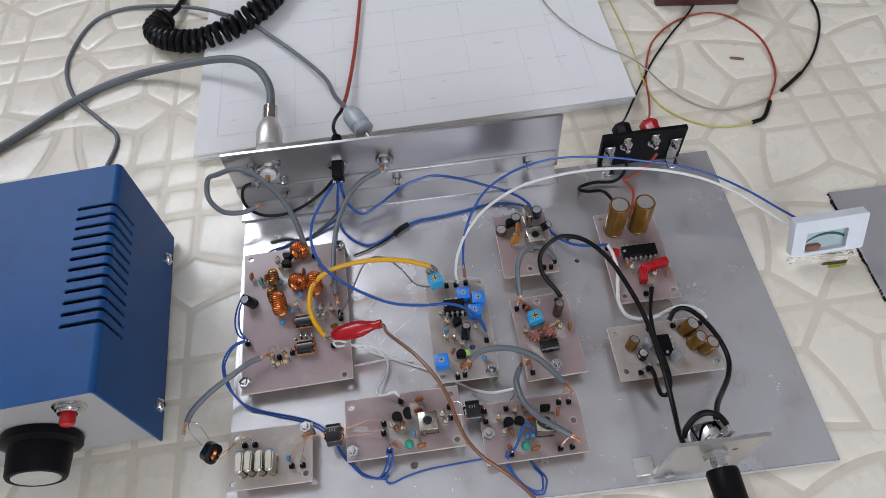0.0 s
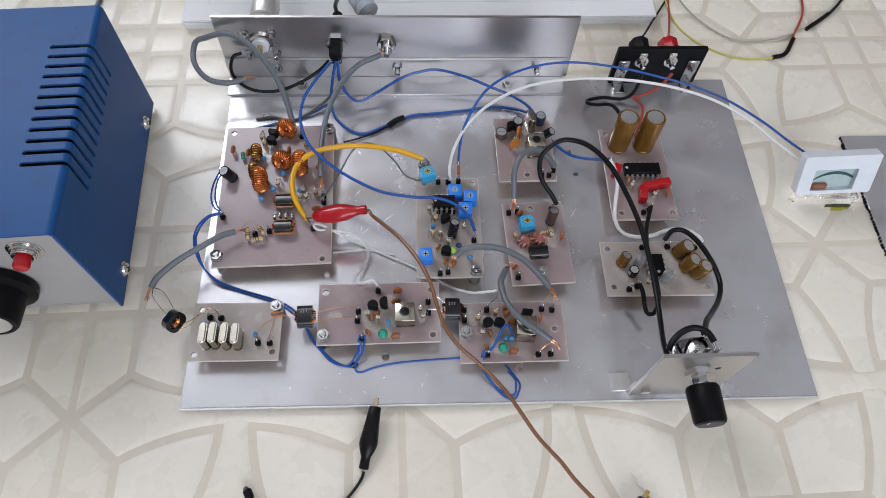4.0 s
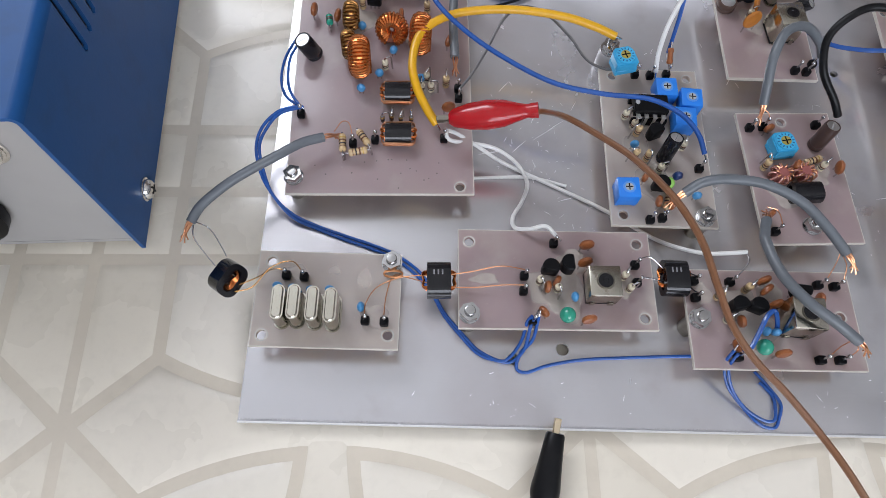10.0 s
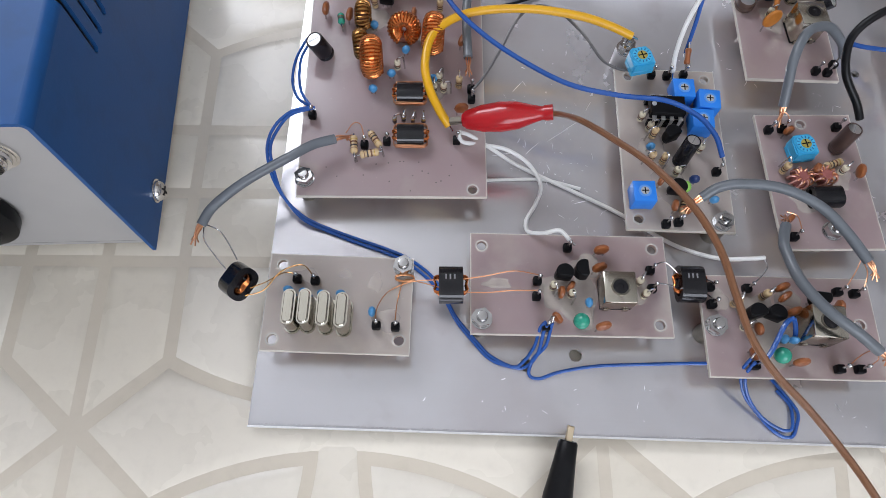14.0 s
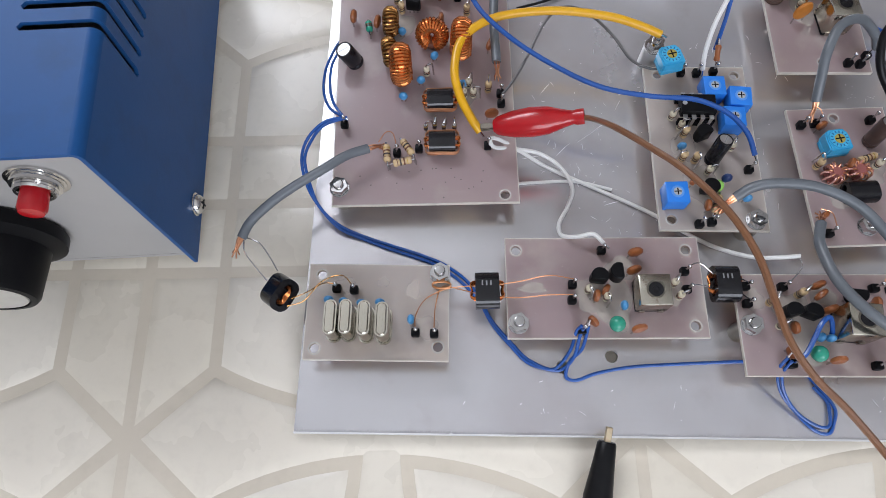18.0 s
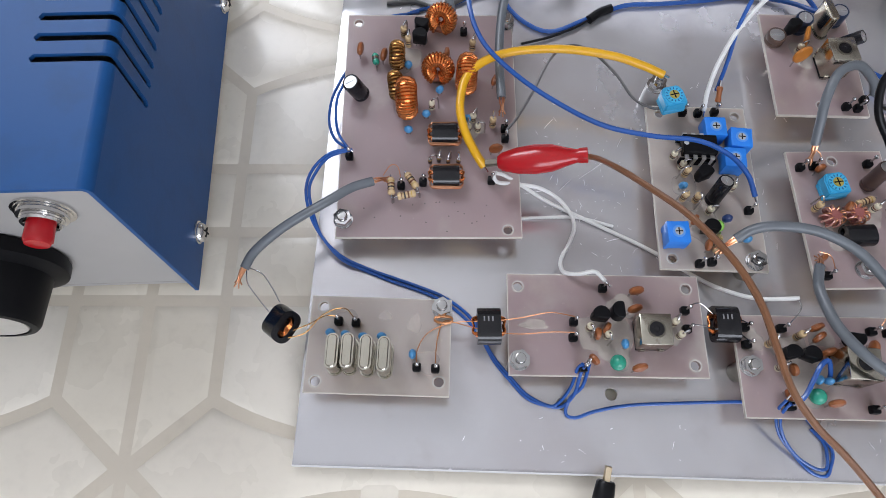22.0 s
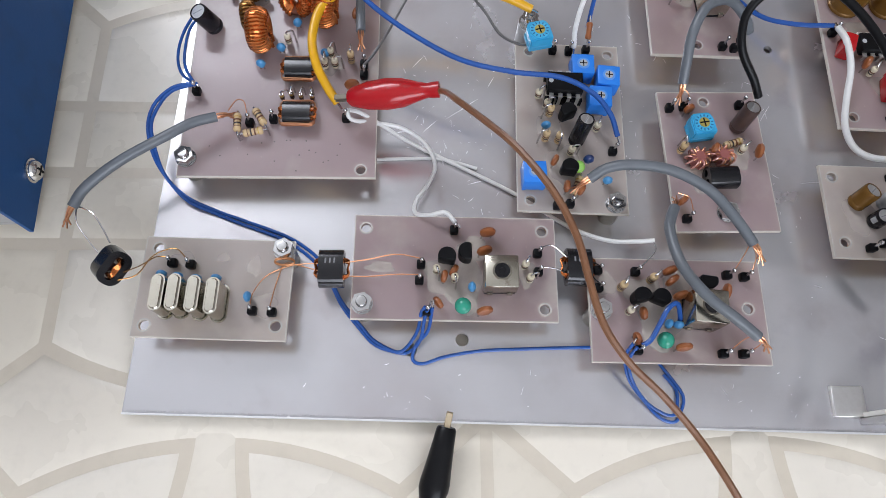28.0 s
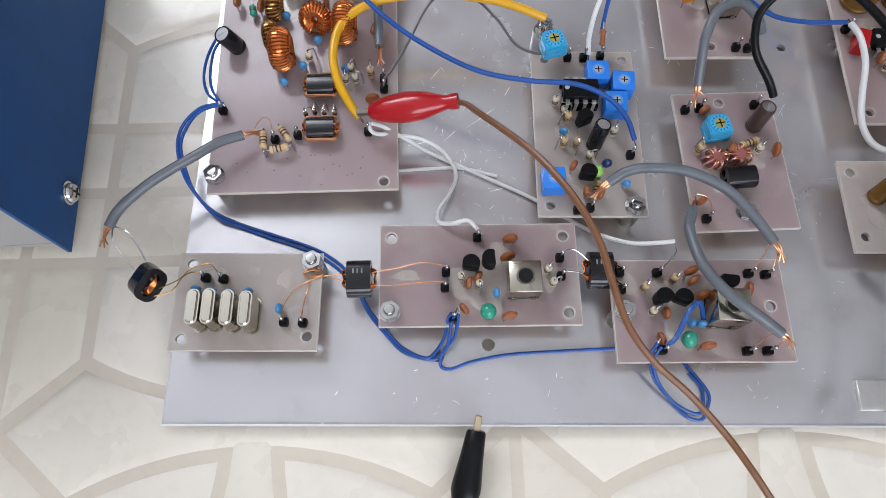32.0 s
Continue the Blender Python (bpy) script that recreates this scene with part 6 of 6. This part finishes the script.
wire("black power wire to a gold capacitor", w_black, 0.95, [(214.6, 167.6, 17), (212, 163, 9), (206, 160.4, 6), (196, 161.2, 6), (188, 159.6, 6), (186.4, 156.6, 7), (190, 152.8, 10), (196, 147, 16), (200.6, 138, 14), (200.4, 131.8, 10.5)], "")
wire("red power wire to a gold capacitor", w_red, 0.8, [(230.4, 167.6, 17), (224, 163.6, 11), (215, 160.4, 8), (211, 159.4, 8), (211.4, 154, 11), (211.6, 146, 15), (208.8, 137, 14), (206.4, 131.4, 10.5)], "")
wire("brown test lead crossing the boards to the table", w_brown, 0.78, [(71.6, 80.6, 24.6), (74.4, 79.8, 25.8), (76.2, 77.4, 29), (78.3, 68.5, 40), (84, 60.4, 45.4), (90.3, 52.1, 49.4), (96.9, 41.6, 51.9), (101.3, 32, 52.2), (103.7, 23, 51.2), (106.7, 15.1, 48.8), (112.1, 8.8, 45.3), (120.1, 3.1, 40.5), (127.8, -4.2, 36.5), (132.8, -11.3, 35.2), (139.6, -20.8, 31.9), (147.1, -29, 30), (152.4, -35.7, 28.2), (161.3, -44.9, 26.4), (169.5, -52.6, 24.6), (180, -63, 20.5), (195, -80, 11), (208, -98, 1.2), (216, -120, -0.6), (218, -150, -0.6)], "", name="test_lead", category="wire", raw=True)

enamel_fine = simple("fine_enamelled_wire", (0.46, 0.2, 0.08), 0.3, 0.5, (0.3, 0.12, 0.05), 700)
# small bare connecting wires of the hanging cores
for mat, pts in (
    (enamel_fine, [(52.2, 37.8, 11.6), (58, 38.6, 12.4), (65, 39.8, 13.6), (71.4, 38.6, 14.6)]),
    (enamel_fine, [(52.2, 34.4, 11.2), (58, 34.2, 12), (65, 34.6, 13.4), (71.0, 34.4, 14.6)]),
    (enamel_fine, [(46.0, 37.4, 11.4), (41.4, 37.2, 11), (37.2, 36.4, 10.6), (32.6, 33.6, 11), (30.4, 29.0, 12.6), (30.4, 25.0, 14.4)]),
    (enamel_fine, [(46.0, 35.4, 11.2), (41, 36.8, 10.6), (37, 37.2, 10.8), (35.4, 32, 11), (35.2, 24.8, 14.4)]),
    (solder, [(101.2, 42.6, 14.4), (104.6, 43.6, 13.6), (108.4, 41.2, 12)]),
    (solder, [(101.4, 37.6, 14.4), (104.8, 37.6, 13.4), (108.6, 37.2, 11.6)]),
    (solder, [(114.4, 40.4, 11.8), (115.6, 39.4, 13), (116.5, 38.2, 14.6)]),
    (solder, [(114.4, 37.2, 11.4), (115.6, 34.8, 13), (116.5, 33.6, 14.6)]),
    (enamel_dark, [(-2.8, 33.4, 11), (1.6, 35.0, 12), (6, 36.8, 14), (9.3, 36.6, 14.6)]),
    (enamel_dark, [(-3.6, 31.4, 11), (0.8, 33.0, 11), (5.6, 37.0, 14.6), (11, 38.6, 15.6), (13.9, 36.2, 14.6)]),
    (solder, [(130.2, 45.6, 14.6), (130.6, 43.0, 14.8), (128.6, 40.4, 15.4), (126.3, 38.2, 15.6)]),
    (bare_copper, [(154.6, 45.4, 16.8), (155.6, 41.8, 16.2), (154.3, 37.8, 15.6)]),
    (bare_copper, [(154.4, 45.2, 16.6), (152.6, 42.0, 16.2), (149.9, 38.1, 15.6)]),
    (bare_copper, [(153.0, 22.0, 16.2), (153.8, 19.6, 16), (151.7, 17.8, 15.6)]),
    (bare_copper, [(152.8, 21.8, 16.2), (149.6, 20.2, 16), (146.6, 17.8, 15.6)]),
    (bare_copper, [(137.2, 58.2, 16.6), (140.2, 57.2, 16.2), (141.1, 53.4, 15.6)]),
    (bare_copper, [(141.0, 89.6, 17.0), (140.2, 88.0, 16.4), (139.4, 86.8, 15.6)]),
    (bare_copper, [(141.4, 89.4, 17.0), (142.8, 88.6, 16.4), (143.4, 87.4, 15.6)]),
    (bare_copper, [(18.6, 77.8, 15.4), (20.6, 80.6, 16.2), (22.6, 80.4, 16), (23.7, 76.9, 15.4)]),
    (solder, [(-16.6, 49.2, 12.6), (-15.8, 45.6, 12.6), (-12.6, 41.6, 12.2), (-9.4, 38.2, 11.6)]),
    (solder, [(-16.0, 49.8, 13.2), (-12.0, 48.0, 13.6), (-9.0, 44.4, 13.2), (-6.6, 40.6, 12.6)]),
):
    ob = thing("fine_wire", "fine bare wire joining a core to a board", "wire", group="fine core wires")
    part("strand", tube(B(), pts, 0.19 if mat is solder else 0.15, 6, 6), mat, ob)

ob = thing("wire_coil", "few turns of copper wire wound under a nut", "wire coil")
turns = [(36.9 + 2.5 * math.cos(a), 37.9 + 0.9 * math.sin(a) - 0.02 * a, 11.1 + 0.1 * math.sin(a)) for a in [k * 0.7 for k in range(34)]]
part("winding", tube(B(), turns, 0.17, 6, 2), enamel_fine, ob)

# ---- crocodile clips ----


pale_brass = simple("pale_worn_brass", (0.72, 0.6, 0.42), 0.28, 1.0, (0.6, 0.42, 0.2), 500)


def croc(label, boot, place, rz, pitch, jaws=None, slim=1.0):
    ob = thing("crocodile_clip", label, "crocodile clip", *place, rz, "crocodile clips")
    ob.matrix_basis = ob.matrix_basis @ pose(0, 0, 0, 0, pitch, 0)
    m = along((0, 0, 0), (1, 0, 0))
    if slim == 1.0:
        outline = [(0, 0), (1.7, 0), (2.7, 1.2), (3.8, 5.5), (4.3, 10.5), (3.9, 15), (2.6, 19), (1.9, 21.6), (2.2, 22.6)]
    else:
        outline = [(0, 0), (2.3, 0), (2.7, 0.5), (3.1, 5), (3.6, 9.5), (4.1, 13.4), (4.1, 15), (3.4, 17.4), (2.3, 19.6), (2.1, 20.4)]
    bm = lathe(B(), [*outline, (2.2, 24.4), (1.4, 24.6), (0, 24.6)], 18, m)
    for v in bm.verts:
        v.co.z *= 0.88 * slim
        v.co.y *= slim
    part("boot", bm, boot, ob)
    for z, name in ((0.55, "upper_jaw"), (-0.55, "lower_jaw")):
        bm = B()
        box(bm, -3.6, 0.6, -0.8, 0.8, z - 0.28, z + 0.28, 0.15)
        for k in range(3):
            box(bm, -3.4 + 0.9 * k, -3.0 + 0.9 * k, -0.7, 0.7, min(0, z) + 0.1, max(0, z) - 0.1)
        part(name, bm, jaws or jaw_steel, ob)
    return ob


croc("red crocodile clip biting a pin of the board", red_plastic, (50.6, 80.8, 19.5), 0, -13)
croc("black crocodile clip lying at the plate's edge", w_black, (79.0, -1.2, 5.6), -101, 13, pale_brass, 0.9)
wire("thin black lead of the crocodile clip", w_black, 0.6, [(74.6, -25.6, 2.2), (73.6, -28.4, 1.4), (70, -33.4, 1.2), (64, -40, 1.2), (56, -50, 1.2), (50, -80, 1.2)], "")
croc("dark blue crocodile clip on a test probe", simple("navy_boot", (0.012, 0.02, 0.07), 0.25), (183.2, -38.6, 3.4), -128, 4, brass, 0.75)
croc("black crocodile clip beside the test probe", w_black, (187.0, -43.6, 3.2), -45, 4, None, 0.75)
probe = thing("test_needle", "slim steel test needle held by clips", "needle")
part("needle", rod(B(), (187.4, -43, 4.6), (181.0, -28.6, 0.2), 0.75, 0.18, 10), steel, probe)

lead = thing("lead_end", "thick black lead end with a dull metal tip on the cloth", "lead", 0, 0, -SINK)
part("insulation", tube(B(), [(30.6, -33.4, 2.3), (32.4, -36.6, 2.3), (35.4, -40.4, 1.9), (40, -47, 1.8), (44, -60, 1.8), (46, -90, 1.8)], 1.05, 10, 6), w_black, lead)
part("collar", lathe(B(), [(0, 0), (1.2, 0), (1.7, 0.5), (1.75, 3.0), (1.4, 4.2), (0.9, 4.6), (0, 4.6)], 14, along((29.4, -31.2, 2.5), (31.4, -34.8, 2.4))), w_black, lead)
part("tip", lathe(B(), [(0, 0), (1.0, 0), (1.0, 0.8), (0.6, 1.3), (0, 1.4)], 12, along((29.5, -31.5, 2.6), (28.2, -29.4, 2.6))), jaw_steel, lead)
part("strand", tube(B(), [(41.2, -37.4, 3.4), (40.8, -39.6, 2.9), (41.2, -43, 2.4), (41.4, -49, 1.9)], 0.5, 8, 5), w_black, lead)

# ---- cables behind the panel ----
wire("thick grey aerial cable bending into the plug", w_grey, 2.5, [(18.4, 226, 26.9), (18.4, 233, 27), (17.5, 243.3, 26.5), (14.2, 254.1, 26), (8.3, 265.3, 25), (-2.6, 277.3, 22.5), (-16, 284.8, 19.5), (-36.2, 291.4, 14), (-82, 300, 4.5), (-118, 285, 3.3), (-160, 250, 3.2), (-230, 195, 3.2)], "", name="aerial_cable", category="cable")
wire("thin grey cable curling over the sheets", w_grey, 1.35, [(63.8, 214.4, 31.8), (56, 233, 25), (48, 262, 14), (32, 288, 11), (8, 318, 10), (-12, 338, 9.5), (-52, 366, 5), (-98, 378, 2.0), (-124, 366, 1.6), (-134, 326, 1.6), (-124, 292, 1.6), (-102, 266, 1.6), (-87, 247, 1.6), (-90, 222, 1.6), (-98, 200, 1.6), (-110, 182, 1.6)], "", name="signal_cable", category="cable")
wire("red and black power lead to the slim plug", w_black, 1.1, [(56.6, 197.6, 28.4), (54.6, 207, 26), (55, 220, 20), (58.4, 232, 15)], "", name="power_lead")
wire("dark red power lead lying over the sheets", w_red, 1.2, [(57.4, 230, 15.6), (61, 250, 11.5), (66.6, 290, 9.4), (72, 340, 9.4), (80, 420, 9)], "", name="power_lead")
cord = thing("coiled_cord", "black coiled microphone cord lying on the cloth", "cord", 0, 0, -SINK)
way = curve_points([(-66, 352, 9), (-72, 338, 9), (-60, 327, 9), (-38, 322, 9.4), (-14, 327, 14), (6, 342, 16), (18, 366, 16), (24, 400, 16)], 26)
pts, up = [], Vector((0, 0, 1))
for i, p in enumerate(way):
    d = (way[min(i + 1, len(way) - 1)] - way[max(i - 1, 0)]).normalized()
    side = d.cross(up).normalized()
    a = i * 1.1
    pts.append(p + (side * math.cos(a) + side.cross(d) * math.sin(a)) * 6.2)
part("coil", tube(B(), pts, 2.2, 8, 2), w_black, cord)
part("straight_end", tube(B(), [(-66, 352, 9), (-62, 362, 6), (-58, 384, 3), (-60, 420, 2.4)], 2.2, 10, 6), w_black, cord)

wire("red wire looping behind the terminals", w_red, 0.65, [(230.6, 188.6, 18.8), (234, 196, 14), (240, 208, 7), (245.4, 226, 3), (250, 248, 1.2), (264, 278, 1.2), (290, 296, 1.2), (316, 294, 1.2), (331, 268, 1.2), (329, 236, 1.2), (316, 212, 1.2)], "")
wire("black wire running behind the terminals", w_black, 0.65, [(215, 188.6, 18.8), (219, 196, 13), (226, 208, 7), (239, 230, 2.6), (258, 259, 1.2), (278, 283, 1.2), (294, 300, 1.2), (312, 326, 1.2), (322, 360, 1.2)], "")
wire("pale yellow wire lying on the cloth", w_paleyellow, 0.5, [(312, 202, 1.2), (300, 196.6, 1.2), (281, 196, 1.2), (264, 204, 1.2), (251, 219, 1.2), (246.6, 238, 2), (246, 268, 5), (244, 320, 4), (240, 400, 2)], "")
wire("grey-green wire lying across the sheets", w_olive, 0.5, [(328, 221, 1.2), (306, 211, 1.2), (282, 210, 1.2), (262, 226, 2.6), (244, 253, 7), (222, 273, 8.6), (206, 298, 8.6), (196, 326, 8.6), (184, 380, 8.6)], "")
wire("black wire at the edge of the cloth", w_black, 0.8, [(328, 220.5, 1.3), (344, 232, 1.3), (360, 250, 1.3), (374, 276, 1.3), (378, 300, 1.3), (372, 340, 1.3)], "")
for pts in ([(300, 196.4, 1.4), (308, 199.4, 1.4), (316, 211, 1.4)], [(326, 218.8, 1.5), (336, 226, 1.5), (343, 231.4, 1.5)]):
    ob = thing("sleeve", "black heat-shrink sleeve over a wire joint", "wire sleeve", 0, 0, -SINK)
    part("tube", tube(B(), pts, 1.3, 10, 6), w_black, ob)
ob = thing("wire_scrap", "short scrap of dark red wire", "wire", 0, 0, -SINK)
part("insulation", rod(B(), (306, 252.6, 1.0), (314, 250, 1.0), 0.9, None, 8), w_brown, ob)
